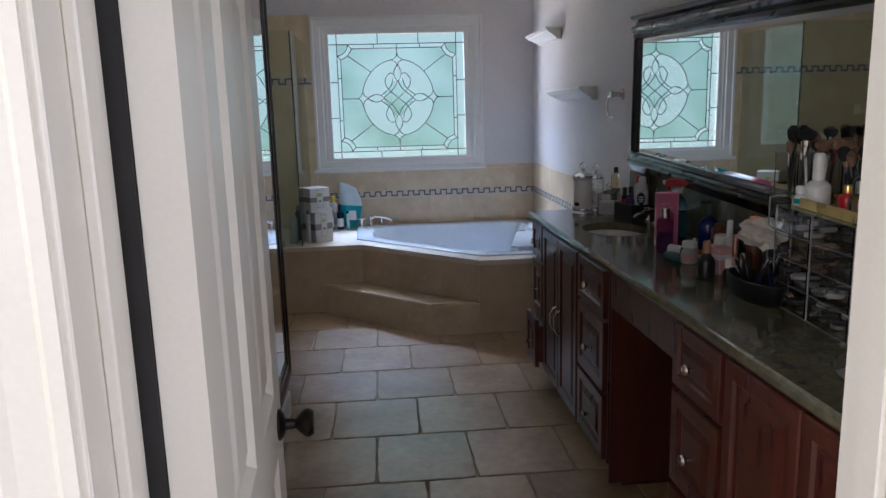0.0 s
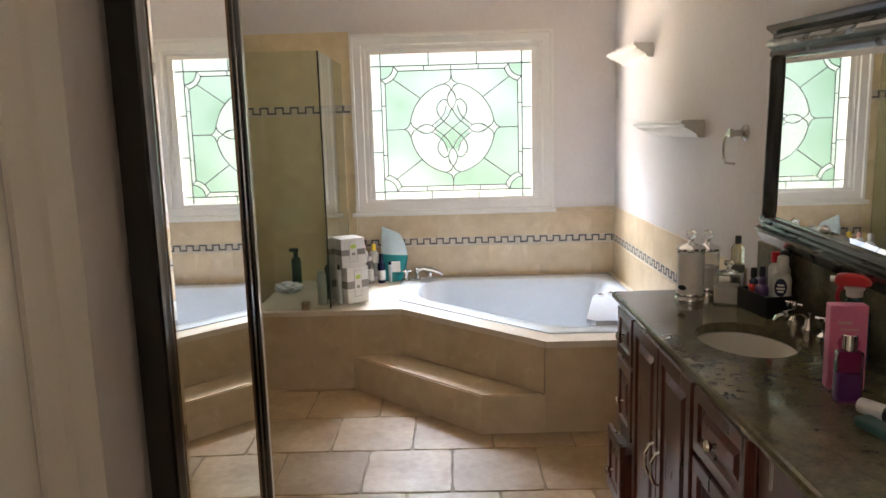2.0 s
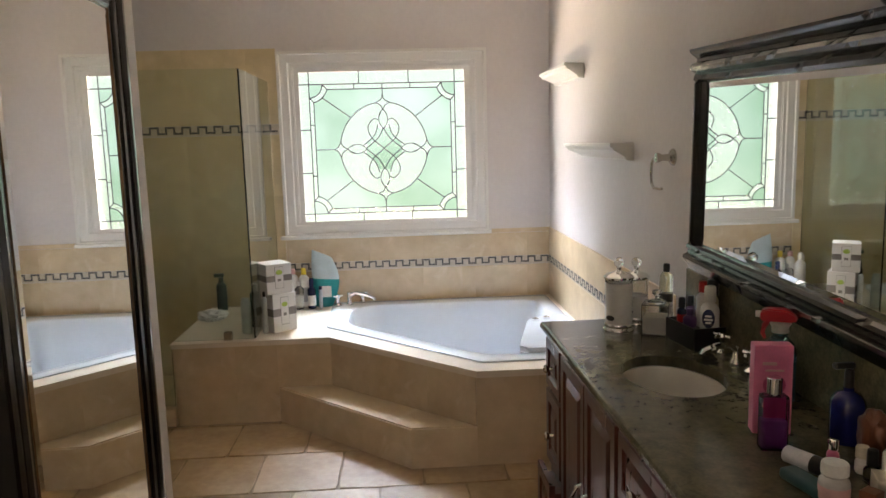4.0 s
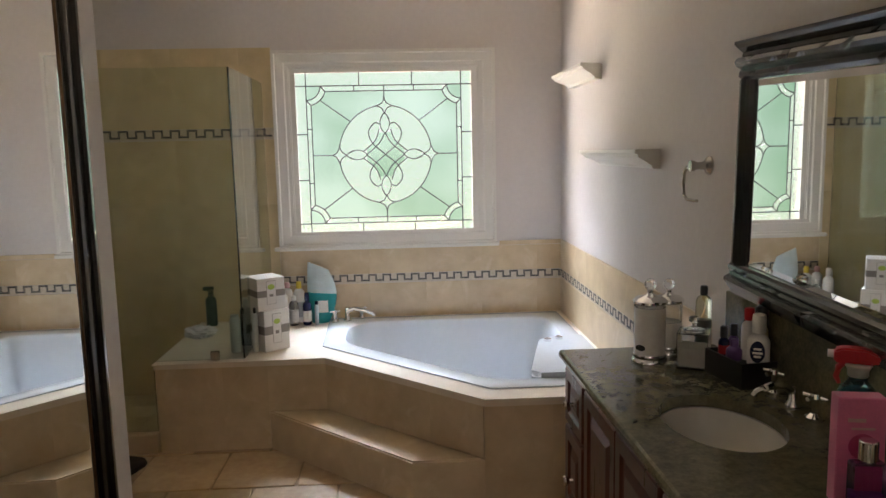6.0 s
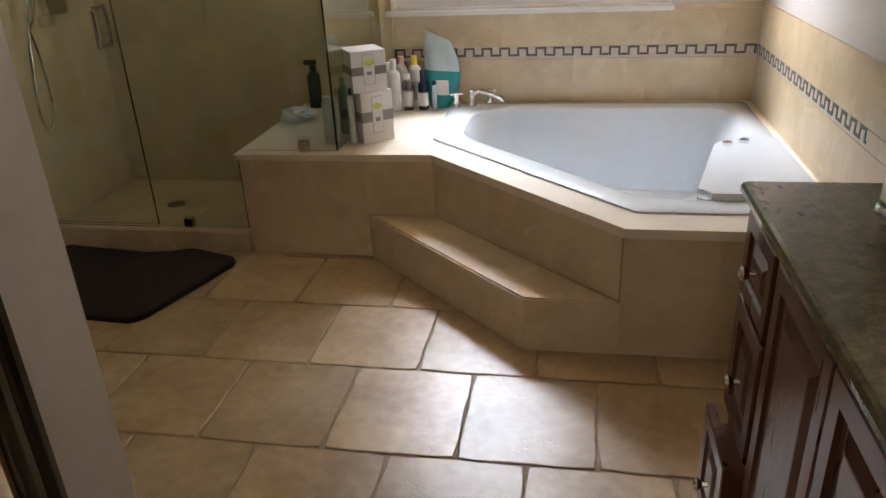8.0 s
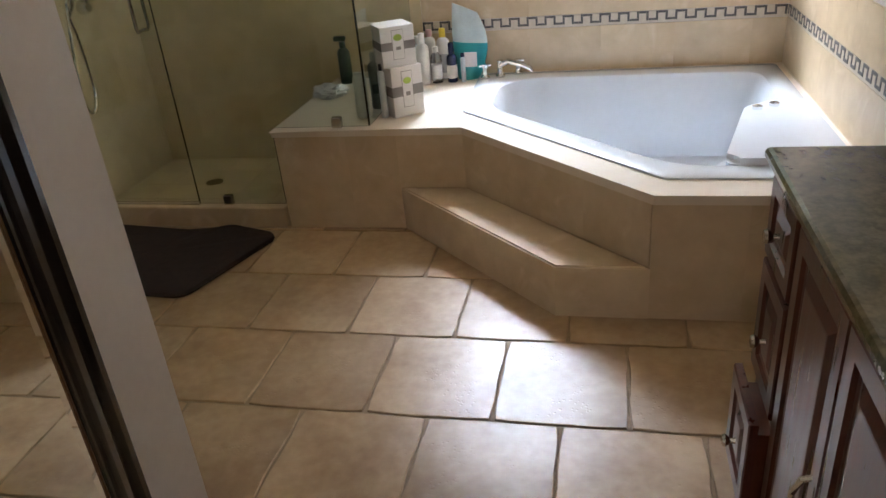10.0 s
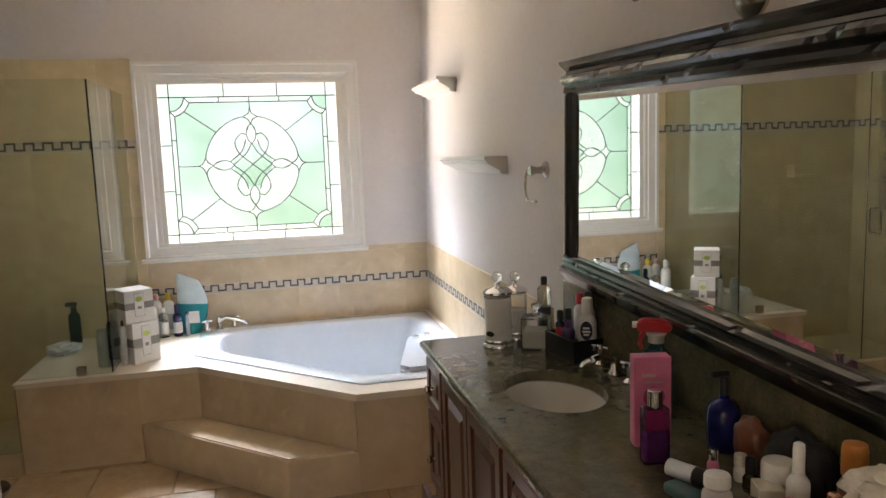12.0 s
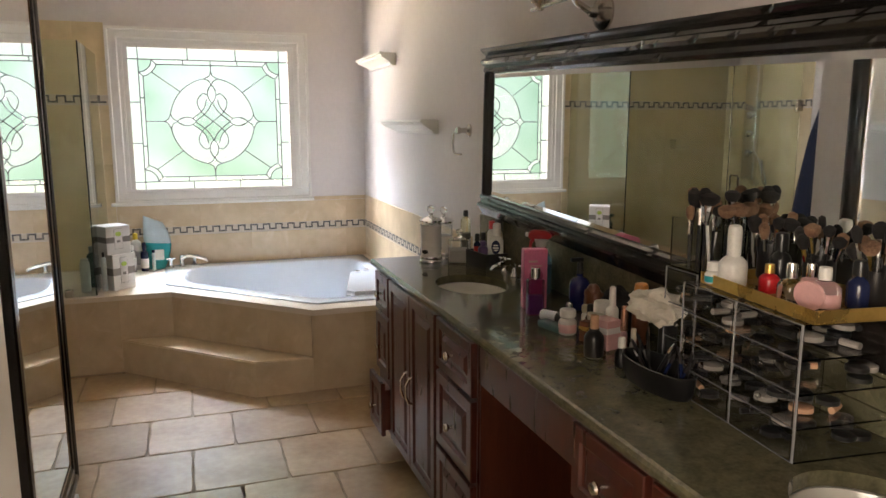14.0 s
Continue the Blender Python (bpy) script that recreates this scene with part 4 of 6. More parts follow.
# ---- mirrors ----
def framed_mirror(name, label, w, h, fw, fd, m, bead=None, lift=0.0):
    """A rectangular mirror facing local -y, with a ribbed frame; local x across, z up, back at y = 0."""
    t = thing(name, label, "mirror")
    prof = [(0.0, 0.0), (0.0, fd * 0.75), (fw * 0.06, fd * 0.95), (fw * 0.22, fd), (fw * 0.34, fd * 0.82), (fw * 0.40, fd * 0.66), (fw * 0.46, fd * 0.70), (fw * 0.62, fd * 0.78), (fw * 0.74, fd * 0.70), (fw * 0.80, fd * 0.52), (fw * 0.88, fd * 0.54), (fw, fd * 0.36), (fw, 0.012)]
    prof = [(u, 0.0 if u == 0.0 and d == 0.0 else d + lift) for u, d in prof]
    cs = [((0, 0), (1, 1)), ((w, 0), (-1, 1)), ((w, h), (-1, -1)), ((0, h), (1, -1))]
    for k in range(4):
        (ax, az), (sx, sz) = cs[k]
        (bx, bz), (tx, tz) = cs[(k + 1) % 4]
        bm = bmesh.new()
        ra = [bm.verts.new((ax + sx * u, -d, az + sz * u)) for u, d in prof]
        rb = [bm.verts.new((bx + tx * u, -d, bz + tz * u)) for u, d in prof]
        n = len(prof)
        for j in range(n - 1):
            bm.faces.new((ra[j], ra[j + 1], rb[j + 1], rb[j]))
        bm.faces.new((ra[n - 1], ra[0], rb[0], rb[n - 1]))
        bm.faces.new(ra), bm.faces.new(list(reversed(rb)))
        part("frame_rail", bm, BLACKW, t)
    if bead:
        bm = bmesh.new()
        i = fw * 0.985
        tube(bm, [(i, -fd * 0.40 - lift, i), (w - i, -fd * 0.40 - lift, i), (w - i, -fd * 0.40 - lift, h - i), (i, -fd * 0.40 - lift, h - i)], 0.004, 6, True)
        part("bead", bm, bead, t, "worn bronze inner bead")
    bm = bmesh.new()
    i, b = fw - 0.004, 0.022
    o = [bm.verts.new(c) for c in ((i, -0.010 - lift, i), (w - i, -0.010 - lift, i), (w - i, -0.010 - lift, h - i), (i, -0.010 - lift, h - i))]
    n = [bm.verts.new(c) for c in ((i + b, -0.0125 - lift, i + b), (w - i - b, -0.0125 - lift, i + b), (w - i - b, -0.0125 - lift, h - i - b), (i + b, -0.0125 - lift, h - i - b))]
    for k in range(4):
        bm.faces.new((o[k], o[(k + 1) % 4], n[(k + 1) % 4], n[k]))
    bm.faces.new(n)
    part("glass", bm, MIRROR, t, "bevelled mirror glass")
    t.matrix_world = m
    return t


def ribbed_rail(name, length, prof, parent, z0, seed, over=0.0):
    """A long moulding with a ribbed section and knocked, worn ridges; local x along it, z up, facing local -y."""
    rnd = random.Random(seed)
    n, steps = len(prof), 120
    nick = {(rnd.randrange(2, n - 2), rnd.randrange(2, steps - 2)): rnd.uniform(0.003, 0.007) for _ in range(46)}
    bm = bmesh.new()
    prev = None
    for k in range(steps + 1):
        x = -over + (length + 2 * over) * k / steps
        cur = [bm.verts.new((x, -d + nick.get((j, k), 0.0) if d else 0.0, z0 + z)) for j, (z, d) in enumerate(prof)]
        if prev:
            for j in range(n):
                bm.faces.new((prev[j], prev[(j + 1) % n], cur[(j + 1) % n], cur[j]))
        else:
            bm.faces.new(cur)
        prev = cur
    bm.faces.new(prev)
    return part(name, bm, BLACKW, parent)


def ribbed_mirror(label, length, height, stile, m):
    """A wide mirror between a heavy ribbed sill rail and head rail, with narrow stiles."""
    t = thing("vanity_mirror", label, "mirror")
    low = [(0.0, 0.0), (0.0, 0.040), (0.030, 0.060), (0.040, 0.068), (0.050, 0.067), (0.057, 0.052), (0.066, 0.050), (0.077, 0.058), (0.086, 0.054), (0.094, 0.046), (0.094, 0.0)]
    high = [(0.0, 0.0), (0.0, 0.046), (0.010, 0.056), (0.022, 0.054), (0.030, 0.050), (0.038, 0.064), (0.049, 0.070), (0.060, 0.064), (0.066, 0.048), (0.076, 0.046), (0.088, 0.062), (0.098, 0.072), (0.106, 0.072), (0.106, 0.0)]
    ribbed_rail("sill_rail", length, low, t, 0.0, 3, 0.006)
    ribbed_rail("head_rail", length, high, t, height - 0.106, 4, -0.003)
    for x0 in (0.0, length - stile):
        bm = bmesh.new()
        pr = [(0.0, 0.0), (0.0, 0.046), (0.012, 0.056), (0.026, 0.058), (0.034, 0.050), (0.046, 0.054), (0.060, 0.050), (stile, 0.043), (stile, 0.0)]
        if x0:
            pr = [(stile - u, d) for u, d in pr]
        prism(bm, [(x0 + u, -d) for u, d in pr], 0.0945, height - 0.1065)
        part("stile", bm, BLACKW, t)
    a, b, c, d = stile - 0.003, length - stile + 0.003, 0.092, height - 0.104
    block("backing", BLACKW, t, a, b, -0.036, -0.001, c, d)
    bm = bmesh.new()
    i = 0.022
    o = [bm.verts.new((x, -0.0375, z)) for x, z in ((a, c), (b, c), (b, d), (a, d))]
    q = [bm.verts.new((x, -0.0400, z)) for x, z in ((a + i, c + i), (b - i, c + i), (b - i, d - i), (a + i, d - i))]
    for k in range(4):
        bm.faces.new((o[k], o[(k + 1) % 4], q[(k + 1) % 4], q[k]))
    bm.faces.new(q)
    part("glass", bm, MIRROR, t, "bevelled mirror glass")
    t.matrix_world = m
    return t


# local x runs along -y of the room on the east wall, along +y on the partition
ribbed_mirror("wide mirror hung slightly aslant in a ribbed black wood frame", 2.555, 0.727, 0.078, Matrix(((0, 1, 0, XR - 0.001), (-1, 0, 0, 3.634), (0, 0, 1, 1.0975), (0, 0, 0, 1))) @ Matrix.Translation((0, 0, 0.36)) @ pose(0, 0, 0, 0, 2.2, 0) @ Matrix.Translation((0, 0, -0.36)))
tall = Matrix(((0, -1, 0, XW + 0.001), (1, 0, 0, 2.485), (0, 0, 1, 0.27), (0, 0, 0, 1)))
framed_mirror("tall_mirror", "tall wall mirror in a black frame with bronze edge", 0.765, 1.72, 0.092, 0.026, tall @ Matrix.Translation((0.38, -0.007, 0)) @ pose(0, 0, 0, 0, 0, 1.0) @ Matrix.Translation((-0.38, 0, 0)), GILT, 0.031)

# ---- doorway ----
dw = structure(new("door_frame"), "white painted door frame and casing", "door frame")
for x0, x1 in ((DX0 - 0.02, DX0), (DX1, DX1 + 0.02)):
    block("jamb", DOORP, dw, x0, x1, YD - 0.125, YD + 0.004, 0, DH, 0.002)
block("head_jamb", DOORP, dw, DX0 - 0.02, DX1 + 0.02, YD - 0.125, YD + 0.004, DH, DH + 0.02, 0.002)
for x0, x1 in ((DX0, DX0 + 0.012), (DX1 - 0.012, DX1)):
    block("stop", DOORP, dw, x0, x1, YD - 0.075, YD - 0.04, 0, DH - 0.001, 0.002)


def casing_board(x0, x1, y, s, z1):
    """An upright casing board with a stepped face; s: the way that it faces along y; the thick edge is away from the opening."""
    bm = bmesh.new()
    w = abs(x1 - x0)
    d = 1 if x1 > x0 else -1
    pr = [(0.0, 0.0), (0.0, 0.009), (0.012, 0.011), (0.018, 0.007), (0.045, 0.012), (0.055, 0.016), (0.062, 0.013), (w - 0.010, 0.019), (w, 0.017), (w, 0.0)]
    prism(bm, [(x0 + d * u, y + s * v) for u, v in pr], 0, z1)
    return part("casing", bm, DOORP, dw)


for y, s in ((YD - 0.121, -1), (YD + 0.001, 1)):
    casing_board(DX1 + 0.008, DX1 + 0.095, y, s, DH + 0.09)
    casing_board(DX0 - 0.008, DX0 - 0.095, y, s, DH + 0.09)
    block("casing", DOORP, dw, DX0 - 0.008, DX1 + 0.008, min(y, y + s * 0.014), max(y, y + s * 0.014), DH + 0.006, DH + 0.089, 0.003)
# added strip: fills the hinge gap so that it looks black
block("gap_shade_strip", GAPSHADE, dw, DX0 - 0.019, DX0 + 0.017, YD + 0.006, YD + 0.016, 0.005, DH - 0.004, 0.0, "black strip standing in for the shade of the hinge gap")

door = structure(new("door_1"), "cream painted six-panel door standing open", "door")
DW, DT = 0.680, 0.046


def panel_door(parent, w, h, th):
    """A leaf along local +x with sunk and raised panels on both faces (local y = 0 and th)."""
    cols = [(0.105, w / 2 - 0.045), (w / 2 + 0.045, w - 0.105)]
    rows = [(0.20, 0.78), (0.90, 1.62), (1.72, 1.92)]
    bm = bmesh.new()
    xs = sorted({0, w} | {c for p in cols for c in p})
    zs = sorted({0, h} | {c for p in rows for c in p})
    for face, s in ((0.0, 1), (th, -1)):
        for a, b in zip(xs, xs[1:]):
            for c, d in zip(zs, zs[1:]):
                q = [(a, c), (b, c), (b, d), (a, d)]
                if (a, b) in cols and (c, d) in rows:
                    prev = [bm.verts.new((x, face, z)) for x, z in q]
                    for ins, dep in ((0.004, 0.004), (0.012, 0.013), (0.020, 0.0135), (0.050, 0.004), (0.054, 0.003)):
                        cur = [bm.verts.new((x, face + s * dep, z)) for x, z in ((a + ins, c + ins), (b - ins, c + ins), (b - ins, d - ins), (a + ins, d - ins))]
                        for k in range(4):
                            bm.faces.new((prev[k], prev[(k + 1) % 4], cur[(k + 1) % 4], cur[k]))
                        prev = cur
                    bm.faces.new(prev)
                else:
                    bm.faces.new([bm.verts.new((x, face, z)) for x, z in q])
    for q in ([(0, 0), (0, h)], [(w, 0), (w, h)]):
        bm.faces.new([bm.verts.new(c) for c in ((q[0][0], 0, 0), (q[0][0], th, 0), (q[0][0], th, h), (q[0][0], 0, h))])
    for z in (0, h):
        bm.faces.new([bm.verts.new(c) for c in ((0, 0, z), (w, 0, z), (w, th, z), (0, th, z))])
    bmesh.ops.remove_doubles(bm, verts=bm.verts[:], dist=1e-5)
    return part("leaf", bm, DOORP, parent)


panel_door(door, DW, 2.03, DT)
for s, y in ((-1, 0.0), (1, DT)):
    bm = bmesh.new()
    m = Matrix.Translation((DW - 0.062, y, 0.825)) @ pose(0, 0, 0, 90 if s < 0 else -90, 0, 0)
    lathe(bm, [(0.030, 0), (0.030, 0.005), (0.022, 0.010), (0.011, 0.014), (0.0095, 0.032), (0.018, 0.040), (0.0265, 0.050), (0.0275, 0.058), (0.022, 0.066), (0, 0.068)], seg=20, m=m)
    part("knob", bm, BRONZE, door, "dark bronze door knob", True)
door.matrix_world = Matrix.Translation((0.070, YD + 0.012, 0.012)) @ pose(0, 0, 0, 0, 0, 93.0)

# second doorway in the partition: casing and a closed leaf
d2 = structure(new("door_2"), "cream painted closed door and casing in the partition", "door")
block("leaf", DOORP, d2, XW - 0.001, XW + 0.004, 1.42, 2.13, 0.01, 2.03, 0.001)
for y0, y1 in ((2.135, 2.30), (1.30, 1.415)):
    bm = bmesh.new()
    pr = [(0, 0), (0, 0.010), (0.018, 0.014), (0.026, 0.008), (0.06, 0.013), (0.075, 0.018), (0.085, 0.012), (abs(y1 - y0) - 0.012, 0.022), (abs(y1 - y0), 0.018), (abs(y1 - y0), 0)]
    prism(bm, [(XW + 0.002 + v, y0 + u) for u, v in pr], 0, 2.13)
    part("casing", bm, DOORP, d2)
block("head_casing", DOORP, d2, XW + 0.002, XW + 0.016, 1.416, 2.134, 2.035, 2.129, 0.003)
base = structure(block("baseboard", TRIM, None, XW + 0.001, XW + 0.014, 2.302, 3.472, 0, 0.11, 0.003), "white baseboard along the partition", "baseboard")

# ---- bath mat, shelves, towel ring, lights ----
bm = bmesh.new()
outl = rounded([(-1.72, 4.64), (-0.96, 4.605), (-0.80, 5.15), (-1.07, 5.245), (-1.24, 5.19), (-1.72, 5.245)], 0.06, 8)
outl = [(x + 0.030 * noise.noise(Vector((x * 9, y * 9, 0.3))), y + 0.030 * noise.noise(Vector((x * 9, y * 9, 4.1)))) for x, y in outl]
loop = [(outl, 0.001), (grow(outl, 0.006), 0.012), (outl, 0.024)]
lastm = loop_mesh(bm, loop)
mid = Vector((-1.3, 4.93, 0))
for f in (0.93, 0.8, 0.6, 0.35, 0.12):
    cur = []
    for x, y in outl:
        c = mid + (Vector((x, y, 0)) - mid) * f
        cur.append(bm.verts.new((c.x, c.y, 0.026 + 0.012 * noise.noise(Vector((c.x * 7, c.y * 7, 1.7))) + 0.006 * noise.noise(Vector((c.x * 25, c.y * 25, 0))))))
    for k in range(len(cur)):
        bm.faces.new((lastm[k], lastm[(k + 1) % len(cur)], cur[(k + 1) % len(cur)], cur[k]))
    lastm = cur
bm.faces.new(lastm)
tagged(part("bath_mat", bm, MATF, None, "", True), "dark brown plush bath mat before the shower curb", "bath mat")


def crown_shelf(y0, y1, z, depth, label):
    t = thing("wall_shelf", label, "shelf", "crown shelves", (XR - 0.0005, (y0 + y1) / 2, z))
    w = (y1 - y0) / 2
    prof = [(0.0, 0.0), (depth, 0.0), (depth, -0.014), (depth * 0.9, -0.018), (depth * 0.86, -0.03), (depth * 0.6, -0.045), (depth * 0.35, -0.062), (depth * 0.3, -0.075), (0.0, -0.078)]
    bm = bmesh.new()
    a = [bm.verts.new((-d, -w + (depth - d) * 0.55, zz)) for d, zz in prof]
    b = [bm.verts.new((-d, w - (depth - d) * 0.55, zz)) for d, zz in prof]
    n = len(prof)
    for k in range(n):
        bm.faces.new((a[k], a[(k + 1) % n], b[(k + 1) % n], b[k]))
    bm.faces.new(a), bm.faces.new(list(reversed(b)))
    part("moulding", bm, TRIM, t)


crown_shelf(5.20, 5.90, 1.955, 0.125, "small white crown moulding shelf high on the wall")
crown_shelf(4.33, 5.22, 1.525, 0.125, "white crown moulding shelf on the wall")
ringt = thing("towel_ring", "brushed nickel open towel ring on the wall", "towel ring", at=(XR - 0.0005, 3.93, 1.47))
bm = bmesh.new()
lathe(bm, [(0.032, 0), (0.032, 0.006), (0.026, 0.012), (0.014, 0.018), (0.012, 0.045), (0.018, 0.055), (0.018, 0.068), (0, 0.072)], seg=16, m=pose(0, 0, 0, 0, -90, 0))
part("post", bm, NICKEL, ringt, "", True)
bm = bmesh.new()
tube(bm, [(-0.060, -0.005, 0.0), (-0.062, 0.04, -0.004), (-0.062, 0.06, -0.024), (-0.062, 0.066, -0.062), (-0.062, 0.06, -0.098), (-0.062, 0.036, -0.114), (-0.062, -0.02, -0.114), (-0.062, -0.05, -0.113)], 0.0055)
part("ring", bm, NICKEL, ringt, "", True)

FROST = bpy.data.materials.new("frosted_glass_shade")
_n, _l, _p = nodes_of(FROST)
_p.inputs["Base Color"].default_value, _p.inputs["Roughness"].default_value, _p.inputs["Subsurface Weight"].default_value = (0.80, 0.77, 0.71, 1), 0.35, 0.3


def bath_bar(yc, label):
    t = thing("vanity_light", label, "wall light", "vanity lights", (XR - 0.0005, yc, 1.90))
    bm = bmesh.new()
    lathe(bm, [(0.058, 0), (0.058, 0.008), (0.045, 0.022), (0.02, 0.035), (0.014, 0.06)], seg=20, m=Matrix.Translation((0, 0, -0.045)) @ pose(0, 0, 0, 0, -90, 0))
    tube(bm, [(-0.05, 0, -0.045), (-0.10, 0, -0.02), (-0.115, 0, 0.0)], 0.011)
    part("wall_plate", bm, NICKEL, t, "", True)
    bm = bmesh.new()
    tube(bm, [(-0.115, -0.30, 0.0), (-0.115, 0.30, 0.0)], 0.008)
    part("bar", bm, NICKEL, t, "", True)
    for dy in (-0.235, 0.0, 0.235):
        bm = bmesh.new()
        lathe(bm, [(0.012, -0.012), (0.016, 0.0), (0.030, 0.012), (0.036, 0.03), (0.030, 0.045), (0.020, 0.05)], (-0.115, dy, 0.0), 18)
        part("socket", bm, NICKEL, t, "", True)
        bm = bmesh.new()
        lathe(bm, [(0.030, 0.035), (0.048, 0.06), (0.054, 0.10), (0.058, 0.14), (0.072, 0.185), (0.069, 0.186), (0.054, 0.14), (0.049, 0.10), (0.043, 0.064), (0.026, 0.04)], (-0.115, dy, 0.0), 22)
        part("shade", bm, FROST, t, "frosted white glass shade", True)


bath_bar(2.72, "brushed nickel three-light vanity fixture with frosted shades")
bath_bar(1.90, "brushed nickel vanity fixture with frosted bell shades")
tagged(block("wall_sensor", TRIM, None, XR - 0.022, XR - 0.0005, 3.635, 3.69, 2.195, 2.315, 0.004, "", 2), "small white sensor plate high on the wall", "sensor")
robe = thing("hanging_robe", "dark navy robe hanging from a hook", "robe", at=(XL + 0.005, 5.03, 0))
NAVY = surface("navy_cloth", (0.006, 0.009, 0.025), (0.014, 0.02, 0.05), 0.9, scale=20, fine=200, bump=0.4)
bm = bmesh.new()
prev = None
for z, w, d in ((1.72, 0.015, 0.02), (1.66, 0.035, 0.05), (1.4, 0.10, 0.09), (1.0, 0.17, 0.11), (0.6, 0.21, 0.12), (0.5, 0.215, 0.12)):
    cur = []
    for k in range(24):
        a = 2 * math.pi * k / 24
        rip = 1 + 0.14 * math.sin(5 * a + z * 2)
        cur.append(bm.verts.new((0.012 + d * 0.5 + d * 0.5 * math.cos(a) * rip * 0.9, w * math.sin(a) * rip, z)))
    if prev:
        for k in range(24):
            bm.faces.new((prev[k], prev[(k + 1) % 24], cur[(k + 1) % 24], cur[k]))
    else:
        bm.faces.new(cur)
    prev = cur
bm.faces.new(prev)
part("cloth", bm, NAVY, robe, "", True)
bm = bmesh.new()
tube(bm, [(0, 0, 1.75), (0.04, 0, 1.745), (0.055, 0, 1.76), (0.055, 0, 1.78)], 0.007)
part("hook", bm, BRONZE, robe, "", True)

# ---- things on the deck ----
WHITEP = plain("white_plastic", (0.78, 0.77, 0.74), 0.35)
CARD = surface("white_card", (0.66, 0.64, 0.61), (0.74, 0.72, 0.69), 0.6, scale=6, fine=90, bump=0.1)
GREYB = plain("grey_print", (0.24, 0.22, 0.20), 0.6)
LIME = plain("lime_print", (0.42, 0.55, 0.10), 0.6)
TEAL = plain("teal_film", (0.02, 0.33, 0.36), 0.3)
PALEF = plain("pale_blue_film", (0.55, 0.66, 0.70), 0.3)
NAVYP = plain("navy_plastic", (0.01, 0.016, 0.06), 0.25)
BLACKP = plain("black_plastic", (0.012, 0.012, 0.013), 0.3)
YELLOW = plain("yellow_plastic", (0.75, 0.55, 0.05), 0.4)
REDP = plain("red_plastic", (0.50, 0.012, 0.02), 0.3)
PINKP = plain("pink_card", (0.74, 0.20, 0.36), 0.35)
PINKL = plain("pale_pink_plastic", (0.68, 0.40, 0.40), 0.4)
PURPLE = plain("purple_plastic", (0.10, 0.045, 0.16), 0.3)
GREENB = plain("dark_green_plastic", (0.03, 0.07, 0.05), 0.35)
GREYG = plain("grey_green_plastic", (0.22, 0.26, 0.23), 0.35)
CREAMC = surface("cream_crystals", (0.66, 0.62, 0.54), (0.82, 0.78, 0.70), 0.8, scale=60, fine=300, bump=0.7)
GOLD = surface("gold_metal", (0.62, 0.40, 0.10), (0.76, 0.52, 0.16), 0.28, metal=0.85, scale=10, fine=120, bump=0.05)
SKIN = plain("beige_powder", (0.52, 0.30, 0.18), 0.6)
ORANGE = plain("orange_plastic", (0.62, 0.24, 0.05), 0.4)
BRISTLE = surface("brown_bristle", (0.10, 0.05, 0.03), (0.30, 0.18, 0.11), 0.9, scale=40, fine=300, bump=0.6)
BBRIST = surface("black_bristle", (0.008, 0.007, 0.007), (0.02, 0.018, 0.018), 0.9, scale=40, fine=300, bump=0.6)
# opaque greys that paint the light caught in clear acrylic edges, bright and dim
EDGEA = plain("acrylic_edge_glint", (0.24, 0.245, 0.26), 0.12)
SEDGE = plain("acrylic_edge_dim_glint", (0.15, 0.154, 0.162), 0.2)
PINKG = clear("pink_liquid", (0.55, 0.22, 0.50), 0.08, 1.4)
AMBER = clear("olive_liquid", (0.86, 0.84, 0.60), 0.02, 1.4)
CLOTH = surface("white_cloth", (0.70, 0.71, 0.74), (0.82, 0.83, 0.86), 0.9, scale=25, fine=200, bump=0.5)
COTTON = surface("white_cotton", (0.80, 0.77, 0.72), (0.88, 0.86, 0.81), 0.95, scale=40, fine=200, bump=0.1, coat=1.0)
_c = COTTON.node_tree.nodes["Principled BSDF"]
_c.inputs["Subsurface Weight"].default_value, _c.inputs["Subsurface Scale"].default_value = 0.6, 0.03
_c.inputs["Subsurface Radius"].default_value = (1.0, 0.95, 0.9)
SILK = surface("cream_cotton", (0.74, 0.70, 0.64), (0.84, 0.80, 0.74), 0.95, scale=40, fine=200, bump=0.6)
_p = SILK.node_tree.nodes["Principled BSDF"]
_p.inputs["Subsurface Weight"].default_value, _p.inputs["Subsurface Radius"].default_value, _p.inputs["Subsurface Scale"].default_value = 0.9, (1.0, 0.9, 0.8), 0.06


